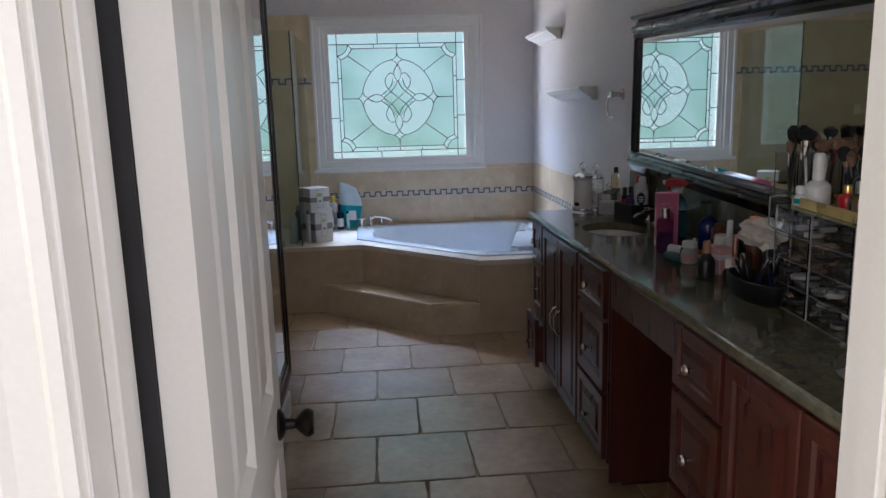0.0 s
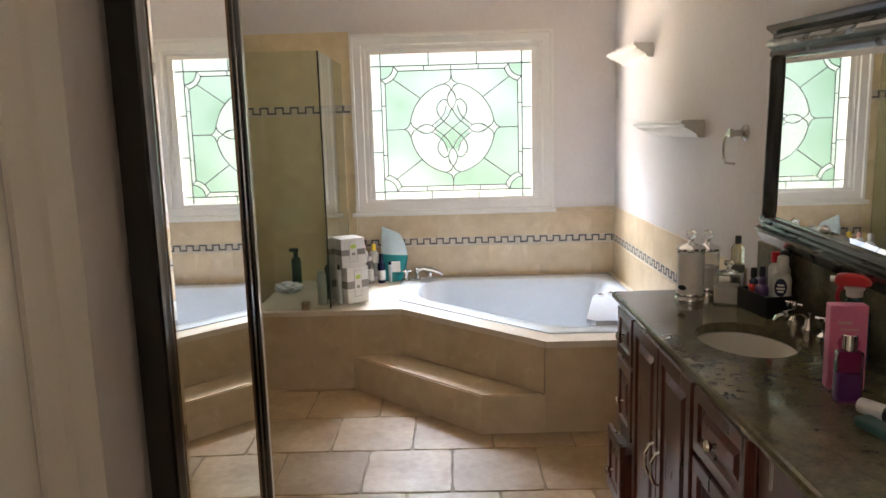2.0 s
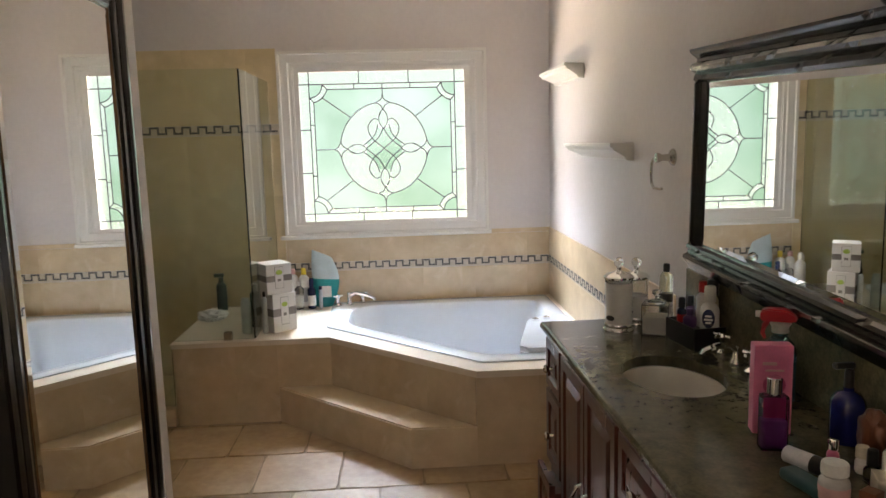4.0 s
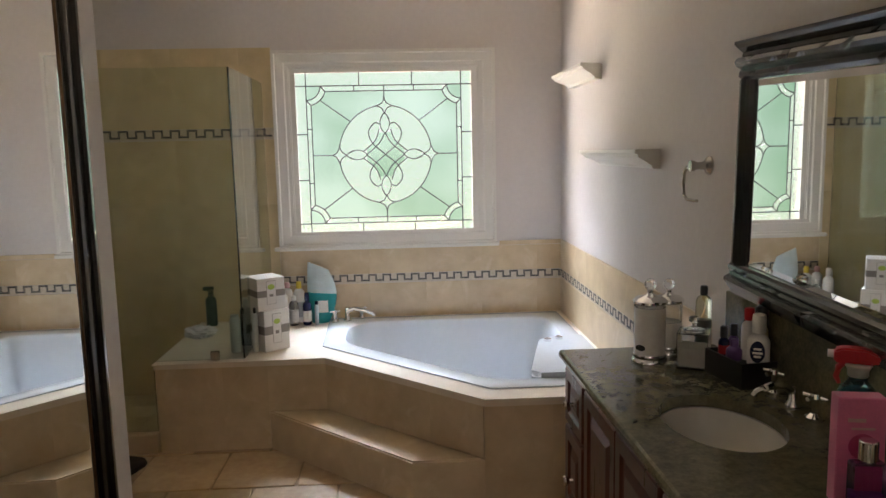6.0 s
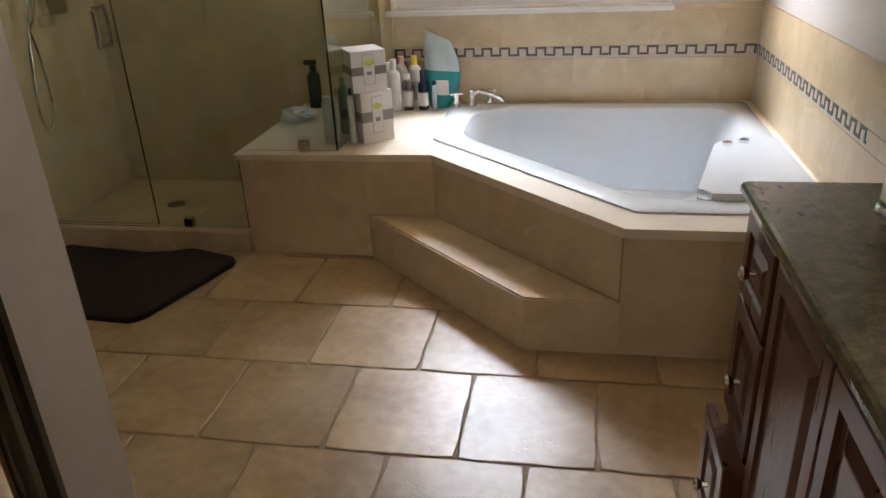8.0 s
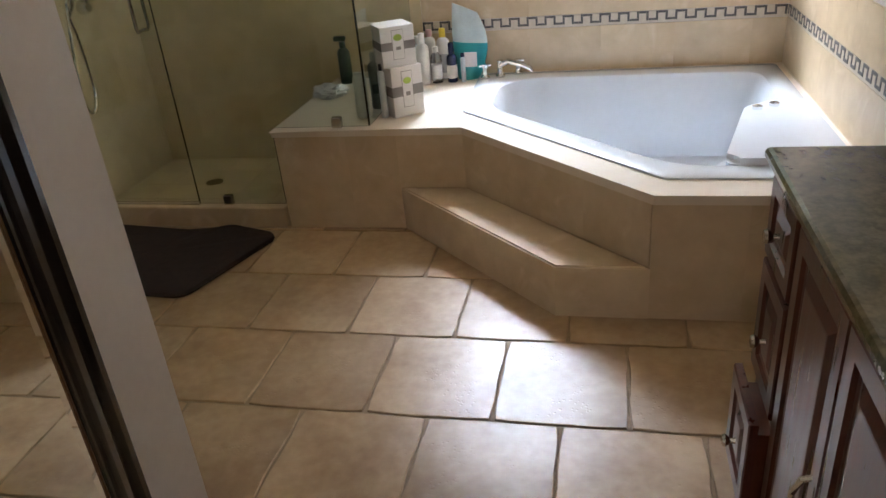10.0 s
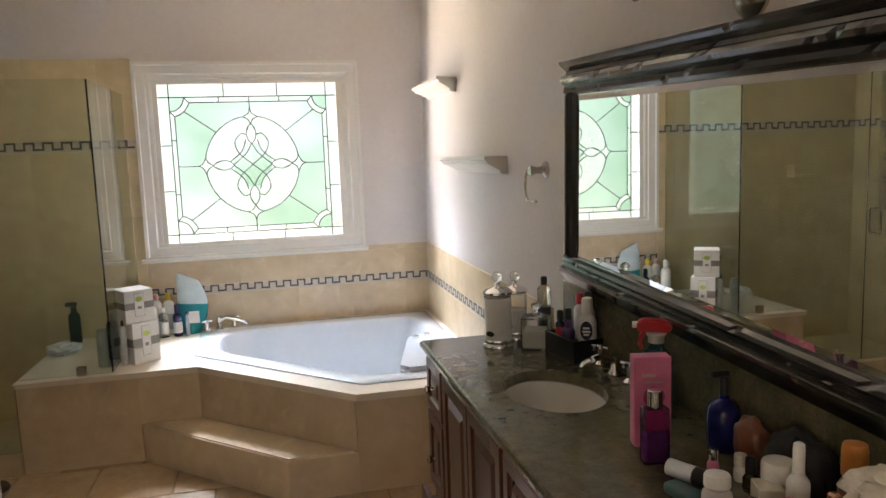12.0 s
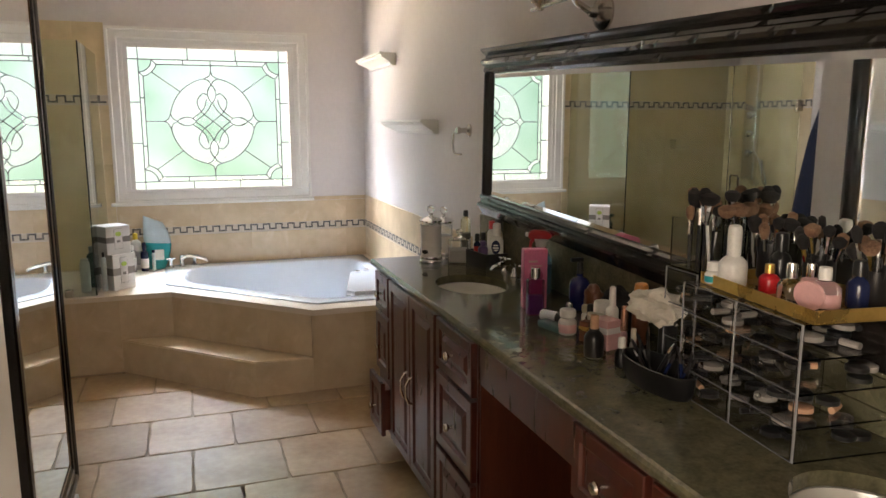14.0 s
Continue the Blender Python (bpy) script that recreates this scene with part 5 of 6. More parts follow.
def carton(x, y, z, w, d, h, angle, label):
    """A printed carton; w along its front, d deep; origin at the near lower corner of the front."""
    t = thing("carton", label, "box", "stacked cartons", (x, y, z))
    bm = bmesh.new()
    hull(bm, 0, w, 0, d, 0.0005, h, 0.003, 2)
    part("body", bm, CARD, t)
    e = 0.0008
    bm = bmesh.new()
    hull(bm, -e, w + e, -e, d + e, h * 0.42, h * 0.62)
    part("band", bm, GREYB, t, "grey band")
    bm = bmesh.new()
    hull(bm, w * 0.33, w * 0.67, -1.6 * e, 0, h * 0.19, h * 0.91)
    part("label_border", bm, GREYB, t, "thin grey label border")
    bm = bmesh.new()
    hull(bm, w * 0.34, w * 0.66, -2.4 * e, 0, h * 0.20, h * 0.90)
    part("label_panel", bm, CARD, t, "white label panel")
    bm = bmesh.new()
    lathe(bm, [(0.017, 0), (0.017, 0.001), (0, 0.001)], seg=18, m=Matrix.Translation((w * 0.5, -2 * e, h * 0.72)) @ pose(0, 0, 0, 90, 0, 0) @ Matrix.Diagonal((1.15, 0.85, 1, 1)))
    part("green_mark", bm, LIME, t, "lime green round mark")
    bm = bmesh.new()
    hull(bm, w * 0.43, w * 0.57, -3.2 * e, -e, h * 0.42, h * 0.50)
    part("print", bm, GREYB, t, "small grey print")
    t.matrix_world = Matrix.Translation((x, y, z)) @ pose(0, 0, 0, 0, 0, angle)
    return t


carton(-0.238, 5.418, ZD, 0.152, 0.165, 0.226, 40, "white product carton with a grey band standing on the tub deck")
carton(-0.265, 5.415, ZD + 0.2265, 0.155, 0.16, 0.176, 32, "white product carton with a grey band stacked on another")


def bottle(name, label, x, y, z, r, h, body, cap=None, cap_h=0.03, cap_r=None, neck=0.4, band=None, category="bottle", group="", flat=1.0, angle=0.0):
    """A bottle with shoulder, neck and cap; band: the material of a wrap label."""
    t = thing(name, label, category, group, (x, y, z))
    m = Matrix.Diagonal((1, flat, 1, 1))
    hb = h - (cap_h if cap else 0)
    sh = min(r * 0.9, hb * 0.3)
    nr = r * neck
    bm = bmesh.new()
    lathe(bm, [(r * 0.8, 0.0005), (r * 0.97, 0.004), (r, 0.012), (r, hb - sh), (r * 0.93, hb - sh * 0.7), (r * 0.7, hb - sh * 0.32), (nr, hb - sh * 0.12), (nr, hb + 0.004), (0, hb + 0.004)], seg=18, m=m)
    part("body", bm, body, t, "", True)
    if cap:
        cr = cap_r or nr * 1.25
        bm = bmesh.new()
        lathe(bm, [(cr, hb), (cr, hb + cap_h * 0.75), (cr * 0.9, hb + cap_h * 0.95), (cr * 0.5, hb + cap_h), (0, hb + cap_h)], seg=16)
        part("cap", bm, cap, t, "", True)
    if band:
        bm = bmesh.new()
        lathe(bm, [(r * 1.0, hb * 0.16), (r * 1.012, hb * 0.17), (r * 1.012, hb * 0.60), (r * 1.0, hb * 0.61)], seg=18, m=m)
        part("wrap_label", bm, band, t, "printed wrap label", True)
    if angle:
        t.rotation_euler = (0, 0, radians(angle))
    return t


bottle("shampoo_bottle", "white plastic shampoo bottle with a pink cap", -0.222, 6.135, ZD, 0.033, 0.258, WHITEP, PINKL, 0.035, 0.017, flat=0.75, group="deck bottles")
bottle("lotion_bottle", "white lotion bottle with a yellow cap and grey label", -0.150, 6.135, ZD, 0.036, 0.262, WHITEP, YELLOW, 0.045, 0.017, group="deck bottles", flat=0.75, band=plain("pale_label", (0.45, 0.46, 0.48), 0.5))
bottle("rinse_bottle", "clear bottle with white cap and pale label", -0.172, 6.045, ZD, 0.028, 0.188, CLEARG, WHITEP, 0.030, 0.015, band=WHITEP, group="deck bottles")
bottle("pump_bottle", "tall white plastic bottle with narrow neck", -0.238, 6.03, ZD, 0.034, 0.262, WHITEP, WHITEP, 0.05, group="deck bottles", flat=0.8)
bottle("conditioner_bottle", "pale blue-white plastic bottle behind the cartons", -0.285, 6.10, ZD, 0.033, 0.235, plain("pale_blue_plastic", (0.62, 0.70, 0.74), 0.35), WHITEP, 0.04, 0.020, group="deck bottles", flat=0.75)
bottle("medicine_bottle", "navy bottle with white wrap label", -0.092, 6.05, ZD, 0.027, 0.205, NAVYP, NAVYP, 0.055, 0.015, band=WHITEP, group="deck bottles")
bottle("toothpaste_tube", "small clear tube with a dark cap standing on the deck", -0.032, 6.04, ZD, 0.012, 0.150, plain("milky_plastic", (0.52, 0.60, 0.64), 0.3), NAVYP, 0.02, 0.011, group="deck bottles")
sprayer = bottle("bath_oil_bottle", "dark green trigger bottle on the shower bench", -0.69, 6.10, ZD, 0.034, 0.225, GREENB, GREENB, 0.03, group="shower bottles")
bm = bmesh.new()
hull(bm, -0.045, 0.022, -0.012, 0.012, 0.226, 0.252, 0.007, 2)
part("spray_head", bm, GREENB, sprayer)
bottle("conditioner_bottle", "pale grey plastic bottle beside the shower glass", -0.400, 5.455, ZD, 0.029, 0.205, plain("pale_grey_plastic", (0.50, 0.52, 0.48), 0.35), None, group="shower bottles", flat=0.7, neck=0.8)
bottle("body_wash_bottle", "dark plastic bottle behind the shower glass", -0.375, 5.60, ZD, 0.030, 0.265, GREENB, GREYG, 0.04, group="shower bottles", flat=0.7)
bottle("cleanser_tube", "slim clear tube with a dark cap between glass and cartons", -0.292, 5.448, ZD, 0.016, 0.245, plain("pale_plastic", (0.60, 0.64, 0.64), 0.3), BLACKP, 0.03, group="deck bottles")

pouch = thing("refill_pouch", "teal and pale blue stand-up refill pouch", "pouch", at=(-0.018, 6.12, ZD))


def pouch_piece(z0, z1, material, name):
    bm = bmesh.new()
    prev = None
    for k in range(9):
        z = z0 + (z1 - z0) * k / 8
        f = z / 0.368
        hw = 0.058 + 0.034 * math.sin(math.pi * min(1, f * 0.95)) - 0.004 * f * f
        th = 0.042 * max(0.04, 1 - f) ** 0.6
        lean = 0.05 * f * f
        cur = []
        for j in range(20):
            a = 2 * math.pi * j / 20
            cur.append(bm.verts.new((hw * math.cos(a) - 0.012 * f + 0.02 * math.sin(math.pi * f), th * math.sin(a) * (1 + 0.15 * math.sin(3 * a + 4 * f)) + lean, z - 0.030 * math.cos(a) * f * f)))
        if prev:
            for j in range(20):
                bm.faces.new((prev[j], prev[(j + 1) % 20], cur[(j + 1) % 20], cur[j]))
        else:
            bm.faces.new(cur)
        prev = cur
    bm.faces.new(prev)
    part(name, bm, material, pouch, "", True)


pouch_piece(0.0005, 0.185, TEAL, "lower_print")
pouch_piece(0.1855, 0.352, PALEF, "upper_print")
bm = bmesh.new()
hull(bm, -0.012, 0.055, -0.052, -0.048, 0.07, 0.145, 0.001)
part("label_patch", bm, WHITEP, pouch, "white printed patch")
bm = bmesh.new()
bmesh.ops.create_icosphere(bm, subdivisions=4, radius=1)
for v in bm.verts:
    n = noise.noise(v.co * 2.3) * 0.35 + noise.noise(v.co * 5.0) * 0.22
    v.co = Vector((v.co.x * 0.085 * (1 + n), v.co.y * 0.06 * (1 + n), max(-0.85, v.co.z) * 0.036 * (1 + n * 1.4)))
cloth = part("crumpled_washcloth", bm, CLOTH, None, "", True)
cloth.location = (-0.69, 5.82, ZD + 0.031)
tagged(cloth, "crumpled pale blue-white washcloth on the shower bench", "washcloth")


# ---- things on the vanity ----
def canister(x, y, r, h, fill, label):
    t = thing("glass_canister", label, "canister", "glass canisters", (x, y, ZC))
    bm = bmesh.new()
    lathe(bm, [(r * 1.14, 0.0005), (r * 1.16, 0.006), (r * 1.1, 0.012), (r * 1.02, 0.016), (r * 1.06, 0.022), (r * 1.02, 0.028), (0, 0.028)], seg=28)
    part("base", bm, CHROME, t, "polished nickel base", True)
    bm = bmesh.new()
    lathe(bm, [(r - 0.003, 0.031 + fill), (r, 0.031 + fill), (r, h), (r - 0.003, h), (r - 0.003, 0.031 + fill)], seg=36)
    part("glass", bm, CLEARG, t, "clear glass cylinder")
    bm = bmesh.new()
    lathe(bm, [(r, 0.0285), (r, 0.030 + fill), (r - 0.0032, 0.0305 + fill), (r * 0.7, 0.034 + fill), (0, 0.034 + fill * 0.97)], seg=36)
    part("cotton_fill", bm, COTTON, t, "white cotton contents", True)
    bm = bmesh.new()
    lathe(bm, [(r * 1.04, h + 0.0005), (r * 1.12, h + 0.004), (r * 1.12, h + 0.010), (r * 0.9, h + 0.020), (r * 0.35, h + 0.027), (0.008, h + 0.034), (0.010, h + 0.042), (0, h + 0.043)], seg=28)
    lid = part("lid", bm, CHROME, t, "polished nickel lid", True)
    bm = bmesh.new()
    bmesh.ops.create_icosphere(bm, subdivisions=2, radius=0.0185, matrix=Matrix.Translation((0, 0, h + 0.060)))
    part("knob", bm, CLEARG, lid, "faceted crystal knob")
    bm = bmesh.new()
    lathe(bm, [(0.017, 0), (0.017, 0.001), (0, 0.001)], seg=16, m=Matrix.Translation((-r * 0.80, -r * 0.62, 0.052)) @ pose(0, 0, 0, 0, -90, 38) @ Matrix.Diagonal((0.55, 1.0, 1, 1)))
    part("oval_label", bm, BLACKP, t, "small dark oval label")
    return t


canister(1.262, 3.690, 0.047, 0.182, 0.142, "glass canister with nickel lid and crystal knob, full of cotton")
canister(1.352, 3.775, 0.042, 0.165, 0.075, "glass canister with nickel lid and crystal knob, nearly empty")
sq = thing("square_jar", "square clear glass jar of cream bath crystals", "jar", at=(1.376, 3.628, ZC))
for b in ((-0.045, 0.045, -0.045, 0.045, 0.0005, 0.005), (-0.045, -0.042, -0.045, 0.045, 0.0052, 0.105), (0.042, 0.045, -0.045, 0.045, 0.0052, 0.105), (-0.0418, 0.0418, -0.045, -0.042, 0.0052, 0.105), (-0.0418, 0.0418, 0.042, 0.045, 0.0052, 0.105), (-0.045, 0.045, -0.045, 0.045, 0.1052, 0.108)):
    bm = bmesh.new()
    hull(bm, *b)
    part("glass_wall", bm, CLEARG, sq)
bm = bmesh.new()
hull(bm, -0.0405, 0.0405, -0.0405, 0.0405, 0.006, 0.066, 0.006, 2)
part("bath_salt", bm, CREAMC, sq, "cream bath crystals")
bm = bmesh.new()
lathe(bm, [(0.030, 0.1085), (0.032, 0.113), (0.020, 0.118), (0.007, 0.122), (0.007, 0.13), (0.016, 0.138), (0.016, 0.15), (0, 0.156)], seg=18)
part("stopper", bm, CLEARG, sq, "glass stopper", True)
sq.rotation_euler = (0, 0, radians(-28))
bottle("oil_bottle", "clear glass bottle of pale liquid with a black cap", 1.440, 3.715, ZC, 0.024, 0.228, AMBER, BLACKP, 0.028, 0.0115, 0.42, plain("dark_print", (0.10, 0.10, 0.08), 0.5))

cad = thing("black_caddy", "black rectangular caddy full of small bottles", "caddy", at=(1.462, 3.480, ZC))
bm = bmesh.new()
for b in ((-0.062, 0.062, -0.080, 0.100, 0.0005, 0.008), (-0.062, -0.056, -0.080, 0.100, 0.008, 0.072), (0.050, 0.056, -0.080, 0.100, 0.008, 0.072), (-0.056, 0.05, -0.080, -0.074, 0.008, 0.072), (-0.056, 0.05, 0.094, 0.100, 0.008, 0.072)):
    hull(bm, *b)
part("tray", bm, BLACKP, cad)
block("lid", BLACKP, cad, -0.055, 0.049, -0.073, 0.093, 0.042, 0.052, 0.004)
cad.rotation_euler = (0, 0, radians(8))
ZT = ZC + 0.0525
bottle("nail_polish", "small dark blue nail polish with black cap and red band", 1.430, 3.545, ZT, 0.015, 0.090, NAVYP, BLACKP, 0.034, 0.011, group="caddy bottles", band=REDP)
bottle("nail_polish", "small purple nail polish with black cap", 1.460, 3.548, ZT, 0.015, 0.094, PURPLE, BLACKP, 0.034, 0.011, group="caddy bottles")
bottle("cream_bottle", "white bottle with a red cap", 1.484, 3.505, ZT, 0.021, 0.150, WHITEP, REDP, 0.036, 0.014, group="caddy bottles")
bottle("cream_bottle", "squat purple plastic bottle", 1.440, 3.500, ZT, 0.022, 0.062, PURPLE, PURPLE, 0.02, group="caddy bottles")
bottle("cream_bottle", "tall cream tube with a black cap", 1.494, 3.455, ZT, 0.018, 0.165, plain("cream_plastic", (0.62, 0.57, 0.40), 0.4), BLACKP, 0.052, 0.018, group="caddy bottles", neck=0.85)
mw = bottle("mouthwash_bottle", "white squeeze bottle with an oval navy label", 1.474, 3.428, ZT, 0.029, 0.150, WHITEP, WHITEP, 0.052, 0.018, group="caddy bottles", flat=0.65, angle=-28)
bm = bmesh.new()
lathe(bm, [(0.024, 0), (0.024, 0.0012), (0, 0.0012)], seg=20, m=Matrix.Translation((-0.002, -0.0186, 0.047)) @ pose(0, 0, 0, 90, 0, 0) @ Matrix.Diagonal((0.8, 1.25, 1, 1)))
part("oval_label", bm, NAVYP, mw, "navy oval label")
bm = bmesh.new()
for dz, w in ((0.055, 0.010), (0.044, 0.013), (0.034, 0.009)):
    hull(bm, -0.002 - w, -0.002 + w, -0.0206, -0.0199, dz - 0.003, dz + 0.003)
part("print", bm, WHITEP, mw, "white print bars")

pk = thing("pink_gift_box", "glossy pink cardboard perfume box", "box", at=(1.330, 2.768, ZC))
bm = bmesh.new()
hull(bm, -0.041, 0.041, -0.019, 0.019, 0.0005, 0.205, 0.002)
part("carton", bm, PINKP, pk)
bm = bmesh.new()
hull(bm, -0.024, 0.006, -0.0202, -0.0195, 0.160, 0.167)
hull(bm, -0.018, 0.022, -0.0202, -0.0195, 0.146, 0.150)
part("print", bm, PINKL, pk, "pale pink print")
bm = bmesh.new()
lathe(bm, [(0.024, 0), (0.024, 0.0006), (0, 0.0006)], seg=20, m=Matrix.Translation((0.002, -0.0195, 0.115)) @ pose(0, 0, 0, 90, 0, 0))
part("emblem", bm, plain("deep_pink_print", (0.50, 0.06, 0.17), 0.35), pk, "deep pink round print")
pk.rotation_euler = (0, 0, radians(-12))
pf = thing("perfume_bottle", "violet rectangular perfume bottle with silver cap", "bottle", at=(1.288, 2.672, ZC))
bm = bmesh.new()
hull(bm, -0.028, 0.028, -0.017, 0.017, 0.0005, 0.122, 0.006, 2)
part("glass", bm, PINKG, pf)
bm = bmesh.new()
hull(bm, -0.024, 0.024, -0.013, 0.013, 0.006, 0.070, 0.004, 2)
part("liquid", bm, plain("violet_liquid", (0.24, 0.10, 0.30), 0.25), pf)
bm = bmesh.new()
lathe(bm, [(0.010, 0.1222), (0.010, 0.126), (0.0155, 0.1265), (0.0155, 0.158), (0.0135, 0.160), (0, 0.160)], seg=20)
part("cap", bm, CHROME, pf, "silver cap", True)
pf.rotation_euler = (0, 0, radians(-10))
sp = thing("spray_bottle", "clear spray bottle of teal liquid with a red trigger head", "bottle", at=(1.448, 2.955, ZC))
bm = bmesh.new()
lathe(bm, [(0.038, 0.0005), (0.041, 0.01), (0.041, 0.125), (0.034, 0.150), (0.018, 0.168), (0.017, 0.176), (0, 0.176)], seg=20)
part("body", bm, clear("pale_liquid", (0.30, 0.62, 0.68), 0.05), sp, "", True)
bm = bmesh.new()
lathe(bm, [(0.019, 0.1765), (0.020, 0.178), (0.020, 0.190), (0.026, 0.200), (0.024, 0.204), (0, 0.204)], seg=16)
part("collar", bm, WHITEP, sp, "white collar", True)
bm = bmesh.new()
pr = [(-0.046, 0.205), (0.030, 0.205), (0.040, 0.212), (0.036, 0.226), (0.014, 0.236), (-0.030, 0.237), (-0.046, 0.230)]
a, b = [bm.verts.new((x, -0.017, z)) for x, z in pr], [bm.verts.new((x, 0.017, z)) for x, z in pr]
bm.faces.new(a), bm.faces.new(list(reversed(b)))
for k in range(len(pr)):
    bm.faces.new((a[k], b[k], b[(k + 1) % len(pr)], a[(k + 1) % len(pr)]))
bmesh.ops.bevel(bm, geom=bm.edges[:], offset=0.004, segments=2, affect="EDGES")
part("spray_head", bm, REDP, sp, "red spray head", True)
bm = bmesh.new()
tube(bm, [(-0.026, 0, 0.206), (-0.036, 0, 0.192), (-0.040, 0, 0.172), (-0.034, 0, 0.158)], [0.008, 0.007, 0.006, 0.004], 8)
part("trigger", bm, REDP, sp, "red trigger", True)
bm = bmesh.new()
lathe(bm, [(0.0085, 0), (0.0085, 0.012), (0, 0.012)], seg=12, m=Matrix.Translation((-0.0455, 0, 0.220)) @ pose(0, 0, 0, 0, -90, 0))
part("nozzle", bm, WHITEP, sp, "white nozzle", True)
sp.rotation_euler = (0, 0, radians(-30))
bottle("teal_cup", "dark teal plastic cup by the faucet", 1.475, 3.01, ZC, 0.034, 0.10, plain("teal_plastic", (0.015, 0.08, 0.12), 0.3), None, neck=0.95, category="cup")

# the crowded middle of the vanity
COBALT = plain("cobalt_glass", (0.008, 0.012, 0.11), 0.12)
ROSEG = surface("rose_gold", (0.55, 0.28, 0.20), (0.70, 0.40, 0.30), 0.25, metal=0.8, scale=10, fine=120, bump=0.03)
CREAMP = plain("cream_lid", (0.62, 0.58, 0.47), 0.4)
MINT = plain("pale_mint_plastic", (0.50, 0.56, 0.50), 0.4)
TEALD = plain("deep_teal_leather", (0.030, 0.085, 0.085), 0.5)
BROWNP = plain("brown_plastic", (0.16, 0.055, 0.025), 0.35)
bb = bottle("blue_bottle", "cobalt blue bottle with a black pump", 1.462, 2.690, ZC, 0.036, 0.165, COBALT, BLACKP, 0.045, 0.010, 0.30)
bm = bmesh.new()
hull(bm, -0.036, 0.010, -0.008, 0.008, 0.1655, 0.179, 0.004, 2)
part("pump_head", bm, BLACKP, bb, "black pump head")


def small_box(name, label, x, y, w, d, h, angle, material, stripe=None, category="box"):
    t = thing(name, label, category, "loose cosmetics", (x, y, ZC))
    bm = bmesh.new()
    hull(bm, -w / 2, w / 2, -d / 2, d / 2, 0.0005, h, 0.002, 2)
    part("carton", bm, material, t)
    if stripe:
        bm = bmesh.new()
        hull(bm, -w / 2 - 0.0006, w / 2 + 0.0006, -d / 2 - 0.0006, d / 2 + 0.0006, h * 0.55, h * 0.75)
        part("stripe", bm, stripe, t, "printed stripe")
    t.rotation_euler = (0, 0, radians(angle))


def soft_pouch(name, label, x, y, rx, ry, h, angle, material, seed):
    """A sagging zipped pouch, wrinkled, with a flat base."""
    bm = bmesh.new()
    bmesh.ops.create_icosphere(bm, subdivisions=4, radius=1)
    for v in bm.verts:
        n = noise.noise(v.co * 2.2 + Vector((seed, 0, 0))) * 0.22 + noise.noise(v.co * 6.0) * 0.07
        z = v.co.z if v.co.z > -0.8 else -0.8
        v.co = Vector((v.co.x * rx * (1 + n), v.co.y * ry * (1 + n), (z + 0.8) / 1.8 * h * (1 + 0.5 * n)))
    low = min(v.co.z for v in bm.verts)
    for v in bm.verts:
        v.co.z += 0.0005 - low
    o = part(name, bm, material, None, "", True)
    o.location, o.rotation_euler = (x, y, ZC), (0, 0, radians(angle))
    tagged(o, label, "pouch", "loose cosmetics")


soft_pouch("makeup_pouch", "black zipped make-up pouch slumped against the backsplash", 1.470, 2.455, 0.038, 0.085, 0.125, 4, plain("black_cloth", (0.012, 0.011, 0.012), 0.8), 1.0)
soft_pouch("makeup_pouch", "small brown make-up pouch beside the blue bottle", 1.462, 2.595, 0.030, 0.045, 0.105, -8, BROWNP, 5.0)
small_box("pink_box", "small pale pink cosmetic box with a white stripe", 1.318, 2.285, 0.052, 0.060, 0.085, 14, PINKL, WHITEP)
small_box("cream_box", "small beige powder box on the vanity", 1.352, 2.395, 0.045, 0.050, 0.068, -20, CREAMP)
small_box("cosmetic_box", "small rust brown cosmetic box standing upright", 1.300, 2.362, 0.032, 0.028, 0.060, 30, BROWNP, GOLD)
bottle("toner_bottle", "white tapered tube standing on the vanity", 1.378, 2.352, ZC, 0.019, 0.158, WHITEP, WHITEP, 0.055, 0.010, 0.55, group="loose cosmetics")
bottle("cream_jar", "pale mint cream jar with a white lid", 1.388, 2.415, ZC, 0.032, 0.100, MINT, WHITEP, 0.035, 0.030, 0.9, group="loose cosmetics", category="jar")
bottle("amber_bottle", "dark amber bottle with an orange cap", 1.428, 2.285, ZC, 0.024, 0.178, BROWNP, ORANGE, 0.055, 0.020, 0.7, group="loose cosmetics")
bottle("lip_gloss", "tall rose gold lip gloss tube", 1.335, 2.222, ZC, 0.010, 0.135, PINKL, ROSEG, 0.07, 0.010, 0.9, group="loose cosmetics")
bottle("nail_polish_remover", "squat black bottle with a beige dropper cap", 1.243, 2.222, ZC, 0.027, 0.118, BLACKP, SKIN, 0.042, 0.012, 0.5, group="loose cosmetics")
pot = bottle("clear_pot", "clear round pot of cotton pads with a domed lid", 1.282, 2.440, ZC, 0.027, 0.078, plain("frosted_plastic", (0.60, 0.58, 0.56), 0.25), WHITEP, 0.022, 0.024, 0.85, group="loose cosmetics", category="jar", band=PINKL)
rnd = random.Random(33)
KINDS = [("foundation_bottle", "small beige foundation bottle with black cap", SKIN, BLACKP), ("nail_polish", "small pink nail polish with white cap", PINKL, WHITEP), ("face_cream", "small white cosmetic bottle", WHITEP, CREAMP), ("lip_gloss", "slim rose lip gloss tube with silver cap", PINKP, CHROME), ("serum_bottle", "small brown serum bottle with black cap", BROWNP, BLACKP), ("nail_polish", "small clear nail polish with black cap", CLEARG, BLACKP), ("eye_drops", "tiny black bottle with white cap", BLACKP, WHITEP), ("perfume_vial", "small clear vial with gold cap", CLEARG, GOLD)]
